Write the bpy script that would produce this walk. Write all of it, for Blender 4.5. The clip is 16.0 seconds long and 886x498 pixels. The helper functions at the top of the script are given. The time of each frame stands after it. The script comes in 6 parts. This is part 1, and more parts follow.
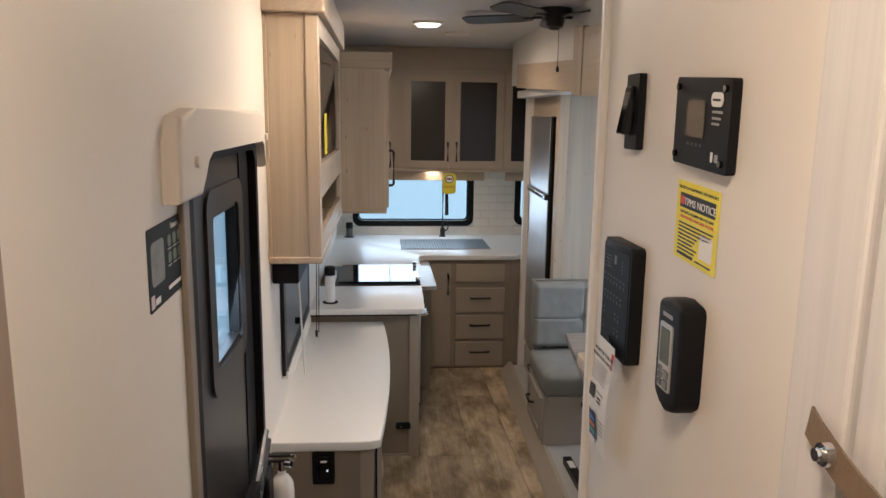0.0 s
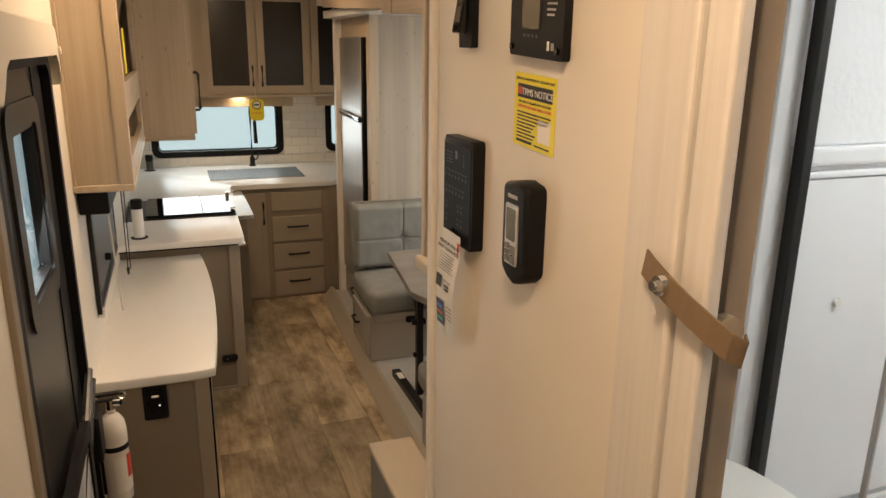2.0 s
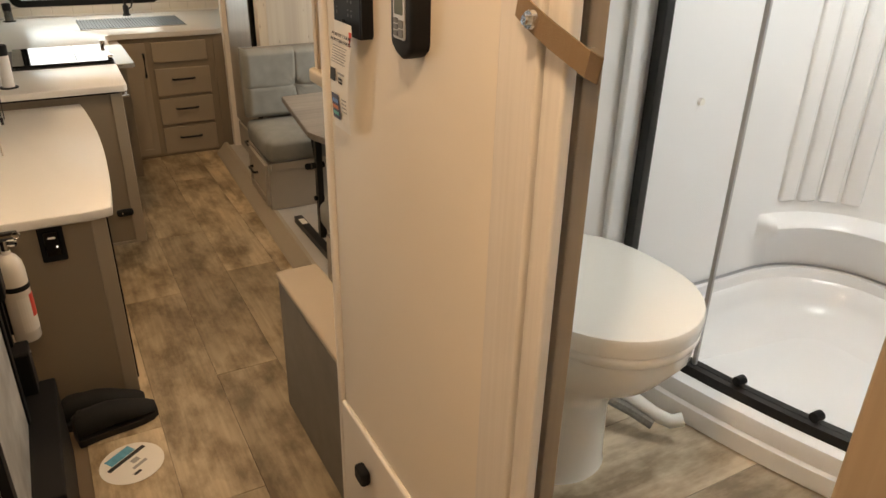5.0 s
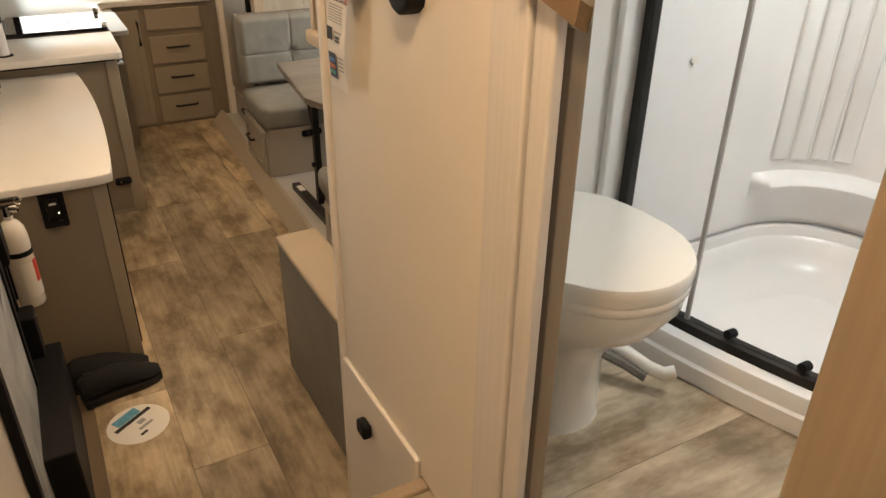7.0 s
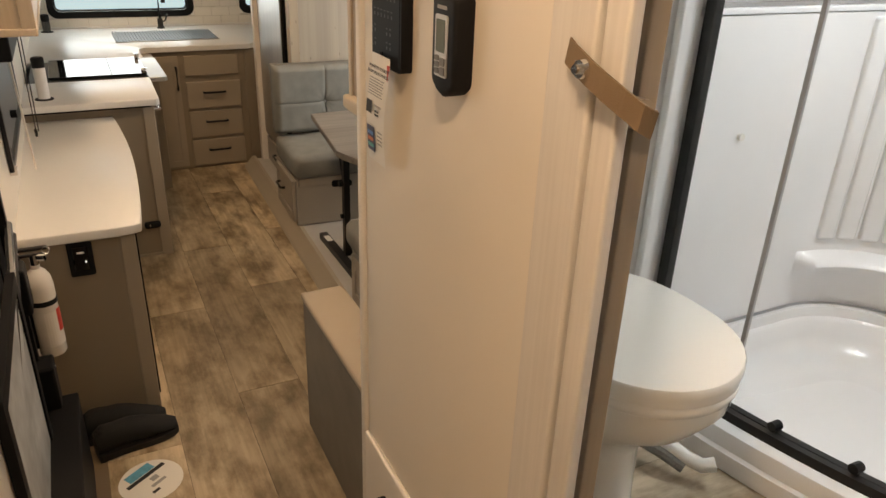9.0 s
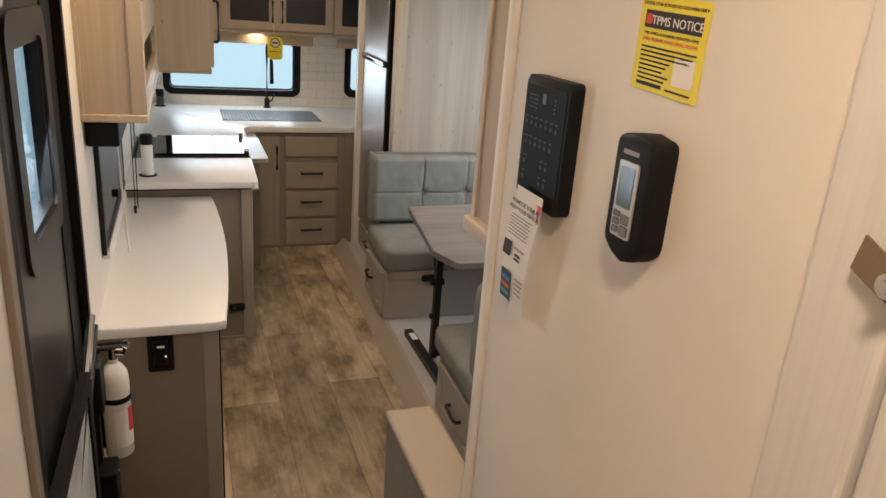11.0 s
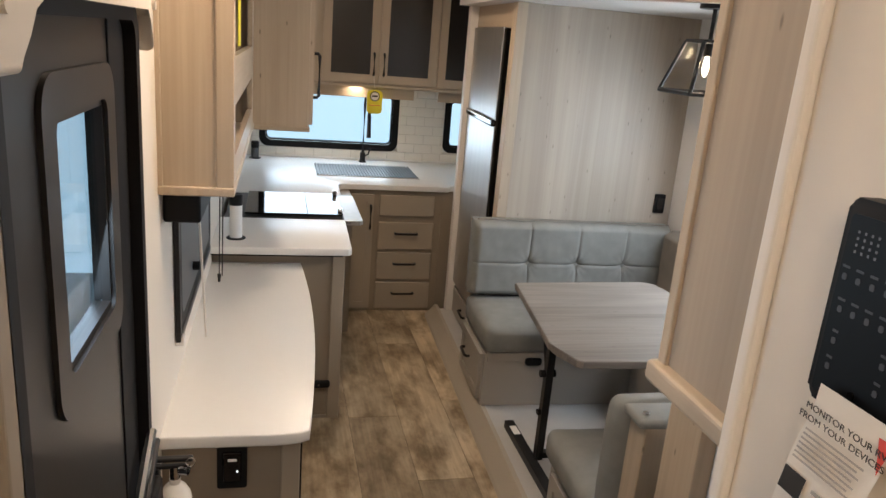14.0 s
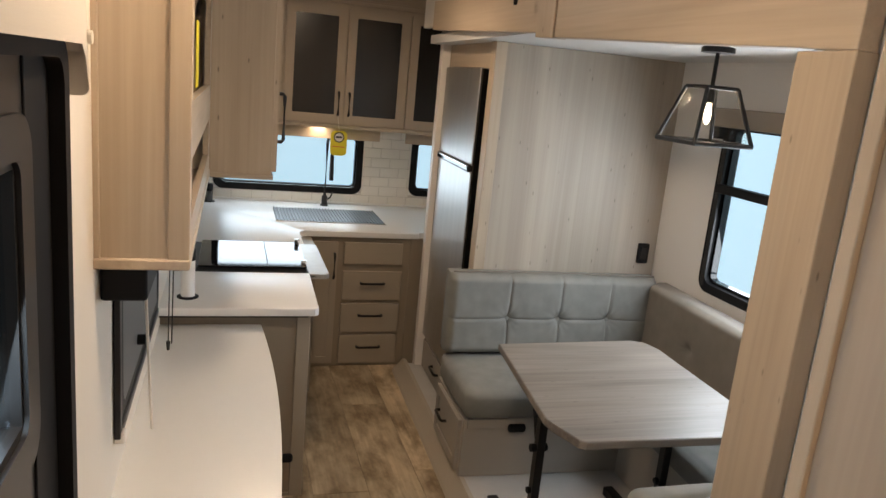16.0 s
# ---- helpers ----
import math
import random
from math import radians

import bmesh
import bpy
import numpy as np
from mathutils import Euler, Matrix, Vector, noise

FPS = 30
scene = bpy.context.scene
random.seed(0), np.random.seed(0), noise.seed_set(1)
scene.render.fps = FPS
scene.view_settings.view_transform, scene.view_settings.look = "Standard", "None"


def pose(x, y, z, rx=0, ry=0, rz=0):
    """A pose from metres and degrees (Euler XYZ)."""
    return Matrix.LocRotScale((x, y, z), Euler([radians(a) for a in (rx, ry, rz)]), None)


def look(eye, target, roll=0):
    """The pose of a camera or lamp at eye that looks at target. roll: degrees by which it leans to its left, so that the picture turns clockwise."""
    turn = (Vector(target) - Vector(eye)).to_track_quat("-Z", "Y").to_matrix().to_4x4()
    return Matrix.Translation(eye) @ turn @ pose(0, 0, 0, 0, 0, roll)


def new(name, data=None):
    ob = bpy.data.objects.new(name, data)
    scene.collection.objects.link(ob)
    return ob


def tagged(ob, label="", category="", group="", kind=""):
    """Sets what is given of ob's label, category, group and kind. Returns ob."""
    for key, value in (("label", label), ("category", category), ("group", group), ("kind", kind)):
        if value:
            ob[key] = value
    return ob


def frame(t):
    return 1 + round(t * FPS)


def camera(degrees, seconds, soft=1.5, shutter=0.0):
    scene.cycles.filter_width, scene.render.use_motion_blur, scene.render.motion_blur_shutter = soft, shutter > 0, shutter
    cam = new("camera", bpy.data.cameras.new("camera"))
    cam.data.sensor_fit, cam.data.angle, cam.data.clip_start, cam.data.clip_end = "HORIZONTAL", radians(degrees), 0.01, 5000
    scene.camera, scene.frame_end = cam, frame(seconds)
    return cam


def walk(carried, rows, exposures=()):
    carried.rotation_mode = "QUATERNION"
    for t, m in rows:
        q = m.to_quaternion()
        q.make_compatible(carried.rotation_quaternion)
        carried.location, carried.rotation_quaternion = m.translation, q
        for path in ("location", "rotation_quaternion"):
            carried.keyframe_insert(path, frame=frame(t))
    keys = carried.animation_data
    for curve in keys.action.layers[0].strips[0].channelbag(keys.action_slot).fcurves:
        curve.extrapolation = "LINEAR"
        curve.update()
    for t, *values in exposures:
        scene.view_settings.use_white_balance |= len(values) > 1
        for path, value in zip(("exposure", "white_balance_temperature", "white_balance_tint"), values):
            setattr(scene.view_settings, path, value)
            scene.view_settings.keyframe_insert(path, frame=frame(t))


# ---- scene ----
cam = camera(63.0, 16.0)
PATH = [
    (0, (-0.348, -0.017, 2.025), (-0.175, 1.943, 1.665), 0.8),
    (0.5, (-0.348, 0.005, 2.021), (-0.071, 1.95, 1.65), 1.2),
    (1, (-0.371, -0.006, 2.013), (0.063, 1.904, 1.606), -0.0),
    (1.5, (-0.402, -0.03, 1.996), (0.184, 1.822, 1.522), -0.3),
    (2, (-0.424, -0.052, 1.978), (0.252, 1.752, 1.441), 0.8),
    (2.5, (-0.438, -0.076, 1.963), (0.304, 1.687, 1.379), 0.8),
    (3, (-0.454, -0.103, 1.945), (0.347, 1.615, 1.308), 1.1),
    (3.5, (-0.452, -0.125, 1.922), (0.393, 1.551, 1.23), 1.4),
    (4, (-0.464, -0.137, 1.901), (0.402, 1.495, 1.136), 1.8),
    (4.5, (-0.466, -0.156, 1.885), (0.408, 1.441, 1.056), 2.0),
    (5, (-0.467, -0.173, 1.871), (0.408, 1.399, 0.996), 1.3),
    (7.5, (-0.488, -0.213, 1.861), (0.37, 1.323, 0.909), 0.7),
    (8, (-0.477, -0.179, 1.866), (0.375, 1.373, 0.936), 0.4),
    (8.5, (-0.469, -0.157, 1.881), (0.388, 1.414, 0.989), 0.8),
    (9, (-0.467, -0.123, 1.898), (0.363, 1.49, 1.055), 2.2),
    (11.3, (-0.455, 0.22, 1.935), (0.195, 2.007, 1.314), 4.2),
    (11.5, (-0.467, 0.252, 1.942), (0.175, 2.048, 1.342), 4.0),
    (12, (-0.479, 0.333, 1.93), (0.105, 2.161, 1.364), 3.9),
    (12.5, (-0.482, 0.428, 1.924), (0.045, 2.272, 1.357), 4.0),
    (13, (-0.468, 0.512, 1.93), (0.026, 2.364, 1.359), 3.9),
    (13.5, (-0.455, 0.567, 1.94), (0.003, 2.432, 1.378), 4.2),
    (14, (-0.449, 0.654, 1.926), (0.0, 2.524, 1.38), 4.8),
    (14.5, (-0.463, 0.753, 1.938), (0.011, 2.623, 1.411), 5.4),
    (15, (-0.47, 0.849, 1.935), (0.067, 2.709, 1.434), 5.3),
    (15.5, (-0.474, 0.91, 1.941), (0.098, 2.766, 1.461), 5.8),
    (16, (-0.482, 0.993, 1.934), (0.089, 2.857, 1.492), 5.5),
]
EXPOSURE = [
    (0, -.08, 5800, 10), (1, -.02, 6300, 10), (1.6, -.05, 7400, 11), (2.5, -.08, 7900, 12), (5, .12, 8300, 12), (8, .16, 8200, 12),
    (9.2, -.02, 7800, 12), (11.3, .12, 6400, 10), (12.5, .17, 6200, 10), (14.3, .22, 6200, 10), (16, .04, 6500, 10),
]
walk(cam, [(t, look(eye, target, roll)) for t, eye, target, roll in PATH], EXPOSURE)

# ---- world and lights ----
world = bpy.data.worlds.new("sky")
scene.world = world
world.use_nodes = True
wn = world.node_tree
sky = wn.nodes.new("ShaderNodeTexSky")
sky.sky_type = "NISHITA"
sky.sun_disc = False
sky.sun_elevation, sky.sun_rotation = radians(38), radians(250)
bg = wn.nodes["Background"]
bg.inputs["Strength"].default_value = 0.05
wn.links.new(sky.outputs["Color"], bg.inputs["Color"])


def lamp(name, kind, place, energy, color, size=0.1, aim=None, size_y=None):
    data = bpy.data.lights.new(name, kind)
    data.energy, data.color = energy, color
    if kind == "AREA":
        data.size = size
        if size_y:
            data.shape, data.size_y = "RECTANGLE", size_y
    elif kind == "SUN":
        data.angle = radians(12)
    else:
        data.shadow_soft_size = size
    ob = new(name, data)
    ob.matrix_world = look(place, aim or (place[0], place[1] + 0.001, place[2] - 1))
    return ob


WARM = (1.0, 0.76, 0.54)
COOL = (0.74, 0.88, 1.0)
lamp("sun_light", "SUN", (-6, 2, 8), 0.5, (1, 0.96, 0.9), aim=(0, 3, 0))
# ceiling pucks; the last two are unseen, placed to brighten counter and hallway
for px, py, e in ((-0.063, 4.45, 11.5), (-0.22, 2.35, 14), (-0.40, 0.20, 11.5)):
    lamp("puck_light", "AREA", (px, py, 2.515), e, WARM, 0.16)
lamp("pendant_light", "POINT", (1.22, 3.36, 1.925), 3, (1.0, 0.72, 0.45), 0.03)
lamp("under_cabinet_light", "AREA", (0.10, 6.03, 1.56), 0.5, WARM, 0.10, aim=(0.08, 6.12, 1.2))
lamp("shower_light", "AREA", (1.35, 0.50, 2.45), 14.5, (0.74, 0.87, 1.0), 0.35)
# daylight standing in the window openings
lamp("rear_window_light", "AREA", (-0.05, 6.612, 1.27), 5.5, COOL, 1.0, aim=(-0.05, 3.0, 0.9), size_y=0.40)
lamp("dinette_window_light", "AREA", (1.862, 3.5, 1.47), 21, (0.86, 0.93, 1.0), 1.0, aim=(0.0, 3.5, 0.8), size_y=0.75)
lamp("door_window_light", "AREA", (-0.765, 1.92, 1.58), 2.5, COOL, 0.3, aim=(1.0, 1.82, 1.2), size_y=0.38)

# ---- materials ----
MATS = {}


def nodes_of(name):
    m = bpy.data.materials.new(name)
    m.use_nodes = True
    nt = m.node_tree
    return m, nt, nt.nodes["Principled BSDF"]


def plain(name, color, rough=0.5, metal=0.0, vary=0.06, scale=3.0, bump=0.0, bump_scale=60.0, spec=0.5, coat=0.0):
    """Paint, plastic, metal: a base colour with soft large mottling and fine relief."""
    if name in MATS:
        return MATS[name]
    m, nt, p = nodes_of(name)
    geo = nt.nodes.new("ShaderNodeNewGeometry")
    n1 = nt.nodes.new("ShaderNodeTexNoise")
    n1.inputs["Scale"].default_value, n1.inputs["Detail"].default_value = scale, 6
    nt.links.new(geo.outputs["Position"], n1.inputs["Vector"])
    ramp = nt.nodes.new("ShaderNodeMix")
    ramp.data_type = "RGBA"
    ramp.inputs[6].default_value = [c * (1 - vary) for c in color] + [1]
    ramp.inputs[7].default_value = [min(1, c * (1 + vary)) for c in color] + [1]
    nt.links.new(n1.outputs["Fac"], ramp.inputs[0])
    nt.links.new(ramp.outputs[2], p.inputs["Base Color"])
    p.inputs["Roughness"].default_value, p.inputs["Metallic"].default_value = rough, metal
    p.inputs["Specular IOR Level"].default_value, p.inputs["Coat Weight"].default_value = spec, coat
    if bump:
        n2 = nt.nodes.new("ShaderNodeTexNoise")
        n2.inputs["Scale"].default_value, n2.inputs["Detail"].default_value = bump_scale, 4
        nt.links.new(geo.outputs["Position"], n2.inputs["Vector"])
        b = nt.nodes.new("ShaderNodeBump")
        b.inputs["Strength"].default_value, b.inputs["Distance"].default_value = bump, 0.002
        nt.links.new(n2.outputs["Fac"], b.inputs["Height"])
        nt.links.new(b.outputs["Normal"], p.inputs["Normal"])
    MATS[name] = m
    return m


def wood(name, dark, light, axis=2, rough=0.5, fine=14.0, long=0.9, contrast=(0.30, 0.72), per_piece=0.0, knots=0.0, bump=0.08, share=0.42):
    """Printed or real wood: grain drawn out along one axis, broad bands, fine streaks."""
    if name in MATS:
        return MATS[name]
    m, nt, p = nodes_of(name)
    geo = nt.nodes.new("ShaderNodeNewGeometry")
    src = geo.outputs["Position"]
    info = nt.nodes.new("ShaderNodeObjectInfo")
    if per_piece:
        off = nt.nodes.new("ShaderNodeVectorMath")
        off.operation = "MULTIPLY_ADD"
        comb = nt.nodes.new("ShaderNodeCombineXYZ")
        for k in range(3):
            nt.links.new(info.outputs["Random"], comb.inputs[k])
        nt.links.new(comb.outputs[0], off.inputs[0])
        off.inputs[1].default_value = (37.0, 53.0, 71.0)
        nt.links.new(src, off.inputs[2])
        src = off.outputs[0]

    def streak(across, along, detail, dist=0.4):
        mp = nt.nodes.new("ShaderNodeMapping")
        s = [across] * 3
        s[axis] = along
        mp.inputs["Scale"].default_value = s
        nt.links.new(src, mp.inputs["Vector"])
        n = nt.nodes.new("ShaderNodeTexNoise")
        n.inputs["Scale"].default_value, n.inputs["Detail"].default_value = 1.0, detail
        n.inputs["Distortion"].default_value = dist
        nt.links.new(mp.outputs[0], n.inputs["Vector"])
        return n.outputs["Fac"]

    broad, thin = streak(fine * 0.35, long, 3, 0.8), streak(fine * 6, long * 2.5, 8)
    mix = nt.nodes.new("ShaderNodeMix")
    mix.inputs[0].default_value = share
    nt.links.new(broad, mix.inputs[2])
    nt.links.new(thin, mix.inputs[3])
    ramp = nt.nodes.new("ShaderNodeValToRGB")
    ramp.color_ramp.elements[0].position, ramp.color_ramp.elements[0].color = contrast[0], (*dark, 1)
    ramp.color_ramp.elements[1].position, ramp.color_ramp.elements[1].color = contrast[1], (*light, 1)
    nt.links.new(mix.outputs[0], ramp.inputs[0])
    out = ramp.outputs[0]
    if knots:
        v = nt.nodes.new("ShaderNodeTexVoronoi")
        mp = nt.nodes.new("ShaderNodeMapping")
        s = [5.0] * 3
        s[axis] = 1.6
        mp.inputs["Scale"].default_value = s
        nt.links.new(src, mp.inputs["Vector"])
        nt.links.new(mp.outputs[0], v.inputs["Vector"])
        kr = nt.nodes.new("ShaderNodeMapRange")
        kr.inputs[1].default_value, kr.inputs[2].default_value = 0.05, 0.11
        kr.inputs[3].default_value, kr.inputs[4].default_value = 1 - knots, 1.0
        nt.links.new(v.outputs["Distance"], kr.inputs[0])
        dk = nt.nodes.new("ShaderNodeMix")
        dk.data_type, dk.blend_type = "RGBA", "MULTIPLY"
        dk.inputs[0].default_value = 1.0
        nt.links.new(out, dk.inputs[6])
        nt.links.new(kr.outputs[0], dk.inputs[7])
        out = dk.outputs[2]
    if per_piece:
        hs = nt.nodes.new("ShaderNodeHueSaturation")
        mr = nt.nodes.new("ShaderNodeMapRange")
        mr.inputs[3].default_value, mr.inputs[4].default_value = 1 - per_piece, 1 + per_piece
        nt.links.new(info.outputs["Random"], mr.inputs[0])
        nt.links.new(mr.outputs[0], hs.inputs["Value"])
        nt.links.new(out, hs.inputs["Color"])
        out = hs.outputs[0]
    nt.links.new(out, p.inputs["Base Color"])
    p.inputs["Roughness"].default_value = rough
    b = nt.nodes.new("ShaderNodeBump")
    b.inputs["Strength"].default_value, b.inputs["Distance"].default_value = bump, 0.002
    nt.links.new(thin, b.inputs["Height"])
    nt.links.new(b.outputs["Normal"], p.inputs["Normal"])
    MATS[name] = m
    return m


def woven(name, color, rough=0.55, scale=260.0, strength=0.15, vary=0.05, axes=(1, 2)):
    """Wall covering and cloth: crossed fine threads over a mottled colour."""
    if name in MATS:
        return MATS[name]
    m = plain(name, color, rough, 0, vary, 2.5 if vary < 0.15 else 11.0)
    nt = m.node_tree
    p = nt.nodes["Principled BSDF"]
    geo = nt.nodes.new("ShaderNodeNewGeometry")
    total = None
    for k in axes:
        mp = nt.nodes.new("ShaderNodeMapping")
        s = [scale * 0.09] * 3
        s[k] = scale
        mp.inputs["Scale"].default_value = s
        nt.links.new(geo.outputs["Position"], mp.inputs["Vector"])
        n = nt.nodes.new("ShaderNodeTexNoise")
        n.inputs["Scale"].default_value, n.inputs["Detail"].default_value = 1.0, 2
        nt.links.new(mp.outputs[0], n.inputs["Vector"])
        if total is None:
            total = n.outputs["Fac"]
        else:
            a = nt.nodes.new("ShaderNodeMath")
            nt.links.new(total, a.inputs[0])
            nt.links.new(n.outputs["Fac"], a.inputs[1])
            total = a.outputs[0]
    b = nt.nodes.new("ShaderNodeBump")
    b.inputs["Strength"].default_value, b.inputs["Distance"].default_value = strength, 0.001
    nt.links.new(total, b.inputs["Height"])
    nt.links.new(b.outputs["Normal"], p.inputs["Normal"])
    return m


def glass(name, tint=(1, 1, 1), rough=0.0):
    if name in MATS:
        return MATS[name]
    m, nt, p = nodes_of(name)
    clear = nt.nodes.new("ShaderNodeBsdfTransparent")
    clear.inputs["Color"].default_value = (*tint, 1)
    gloss = nt.nodes.new("ShaderNodeBsdfGlossy")
    gloss.inputs["Roughness"].default_value = max(rough, 0.01)
    facing = nt.nodes.new("ShaderNodeLayerWeight")
    facing.inputs["Blend"].default_value = 0.5
    power = nt.nodes.new("ShaderNodeMath")
    power.operation = "POWER"
    power.inputs[1].default_value = 4.0
    nt.links.new(facing.outputs["Facing"], power.inputs[0])
    fres = nt.nodes.new("ShaderNodeMath")
    fres.operation = "MULTIPLY_ADD"
    fres.inputs[1].default_value, fres.inputs[2].default_value = 0.45, 0.022
    nt.links.new(power.outputs[0], fres.inputs[0])
    mix = nt.nodes.new("ShaderNodeMixShader")
    nt.links.new(fres.outputs[0], mix.inputs[0])
    nt.links.new(clear.outputs[0], mix.inputs[1])
    nt.links.new(gloss.outputs[0], mix.inputs[2])
    nt.links.new(mix.outputs[0], nt.nodes["Material Output"].inputs["Surface"])
    nt.nodes.remove(p)
    MATS[name] = m
    return m


def glow(name, color, strength):
    if name in MATS:
        return MATS[name]
    m, nt, p = nodes_of(name)
    p.inputs["Base Color"].default_value = (*color, 1)
    p.inputs["Emission Color"].default_value, p.inputs["Emission Strength"].default_value = (*color, 1), strength
    MATS[name] = m
    return m


def streaked(name, dark, light, across=60.0, along=2.0, axis=2, rough=0.3):
    """Brushed steel."""
    m = wood(name, dark, light, axis, rough, across, along, (0.2, 0.8), bump=0.03)
    m.node_tree.nodes["Principled BSDF"].inputs["Metallic"].default_value = 1.0
    return m


def floor_print(name, dark, light, along=1):
    """Printed vinyl plank: worn patches over grain, its tone drifting from piece to piece."""
    if name in MATS:
        return MATS[name]
    m = wood(name, dark, light, along, 0.42, 9.0, 1.3, (0.28, 0.68), 0.27, 0.0, 0.12)
    nt = m.node_tree
    p = nt.nodes["Principled BSDF"]
    src = p.inputs["Base Color"].links[0].from_socket
    geo = nt.nodes.new("ShaderNodeNewGeometry")
    n = nt.nodes.new("ShaderNodeTexNoise")
    n.inputs["Scale"].default_value, n.inputs["Detail"].default_value = 1.0, 8
    n.inputs["Roughness"].default_value = 0.62
    info = nt.nodes.new("ShaderNodeObjectInfo")
    shift = nt.nodes.new("ShaderNodeVectorMath")
    shift.operation = "MULTIPLY_ADD"
    comb = nt.nodes.new("ShaderNodeCombineXYZ")
    for k in range(3):
        nt.links.new(info.outputs["Random"], comb.inputs[k])
    nt.links.new(comb.outputs[0], shift.inputs[0])
    shift.inputs[1].default_value = (19.0, 31.0, 0.0)
    nt.links.new(geo.outputs["Position"], shift.inputs[2])
    mp = nt.nodes.new("ShaderNodeMapping")
    stretch = [7.5, 7.5, 1.0]
    stretch[along] = 3.4
    mp.inputs["Scale"].default_value = stretch
    nt.links.new(shift.outputs[0], mp.inputs["Vector"])
    nt.links.new(mp.outputs[0], n.inputs["Vector"])
    r = nt.nodes.new("ShaderNodeValToRGB")
    r.color_ramp.elements[0].position, r.color_ramp.elements[0].color = 0.36, (0.40, 0.355, 0.29, 1)
    r.color_ramp.elements[1].position, r.color_ramp.elements[1].color = 0.58, (1, 1, 1, 1)
    nt.links.new(n.outputs["Fac"], r.inputs[0])
    mx = nt.nodes.new("ShaderNodeMix")
    mx.data_type, mx.blend_type = "RGBA", "MULTIPLY"
    mx.inputs[0].default_value = 1.0
    nt.links.new(src, mx.inputs[6])
    nt.links.new(r.outputs[0], mx.inputs[7])
    nt.links.new(mx.outputs[2], p.inputs["Base Color"])
    return m


WALL = woven("cream_wall_board", (0.74, 0.68, 0.60), 0.5, 240, 0.10, 0.03)
WHITE_WALL = plain("white_wall_board", (0.74, 0.73, 0.72), 0.45, 0, 0.03, 2.0, 0.05, 90)
BACKLIGHT = glow("daylight_backdrop", (0.42, 0.56, 0.63), 1.0)
TRIM_WHITE = plain("white_vinyl_trim", (0.76, 0.72, 0.67), 0.45, 0, 0.03)
WHITEWASH = wood("whitewashed_trim", (0.60, 0.57, 0.54), (0.72, 0.69, 0.66), 2, 0.5, 30, 1.2)
CEIL = plain("ceiling_board", (0.66, 0.65, 0.63), 0.5, 0, 0.03, 1.5, 0.04, 60)
OAK = wood("light_oak_cabinet", (0.36, 0.285, 0.205), (0.50, 0.41, 0.31), 2, 0.45, 11, 0.7, knots=0.5)
OAK_Y = wood("light_oak_rail", (0.36, 0.285, 0.205), (0.50, 0.41, 0.31), 1, 0.45, 11, 0.7)
OAK_X = wood("light_oak_cross", (0.36, 0.285, 0.205), (0.50, 0.41, 0.31), 0, 0.45, 11, 0.7)
TAUPE = plain("taupe_painted_wood", (0.25, 0.205, 0.155), 0.5, 0, 0.06, 3.0, 0.05, 70)
TAUPE2 = plain("taupe_light_wood", (0.33, 0.28, 0.22), 0.5, 0, 0.06, 3.0, 0.05, 70)
CABFACE = plain("greige_cabinet_paint", (0.44, 0.37, 0.285), 0.45, 0, 0.05, 3.0, 0.04, 70)
GREYWOOD = wood("grey_wood_panel", (0.275, 0.232, 0.185), (0.48, 0.42, 0.35), 2, 0.5, 13, 0.30, (0.28, 0.70), knots=0.4, share=0.22)
BEIGEWOOD = wood("beige_wood_panel", (0.26, 0.205, 0.15), (0.44, 0.36, 0.28), 2, 0.5, 10, 0.45, (0.30, 0.70), knots=0.45, share=0.25)
TABLEWOOD = wood("grey_brown_laminate", (0.105, 0.092, 0.082), (0.30, 0.265, 0.236), 0, 0.42, 14, 0.8, (0.30, 0.72), knots=0.3, share=0.35)
BROWN = wood("brown_jamb", (0.27, 0.205, 0.145), (0.38, 0.30, 0.22), 2, 0.5, 16, 0.8)
QUARTZ = plain("white_solid_surface", (0.73, 0.725, 0.715), 0.32, 0, 0.015, 30)
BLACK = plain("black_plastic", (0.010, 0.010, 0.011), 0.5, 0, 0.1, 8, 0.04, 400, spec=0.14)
DOORBLACK = plain("black_door_rubber", (0.008, 0.007, 0.007), 0.6, 0, 0.1, 8, spec=0.2)
BLACKMETAL = plain("black_powder_coat", (0.014, 0.013, 0.013), 0.42, 0.3, 0.1, 8, 0.05, 300)
GLOSSBLACK = plain("black_glass", (0.006, 0.006, 0.007), 0.05, 0, 0.0)
DARKDOOR = plain("charcoal_door_skin", (0.019, 0.017, 0.016), 0.36, 0, 0.06, 2, spec=0.3)
FABRIC = woven("grey_upholstery", (0.205, 0.205, 0.192), 0.72, 420, 0.2, 0.28, (0, 1, 2))
FABRIC2 = woven("taupe_upholstery", (0.20, 0.18, 0.155), 0.7, 420, 0.2, 0.18, (0, 1, 2))
SLIDEFLOOR = plain("pale_slide_floor", (0.46, 0.45, 0.43), 0.4, 0, 0.12, 6, 0.05, 120)
BENCHWOOD = plain("grey_beige_bench_panel", (0.36, 0.33, 0.29), 0.5, 0, 0.06, 3, 0.04, 60)
STEEL = streaked("brushed_steel", (0.46, 0.45, 0.435), (0.62, 0.605, 0.585), 55, 1.2, 2, 0.42)
RACK = plain("satin_rack_steel", (0.12, 0.12, 0.12), 0.42, 0.9, 0.1)
CHROME = plain("chrome", (0.75, 0.75, 0.76), 0.12, 1.0, 0.02)
PORCELAIN = plain("white_porcelain", (0.78, 0.75, 0.70), 0.12, 0, 0.01, coat=0.3)
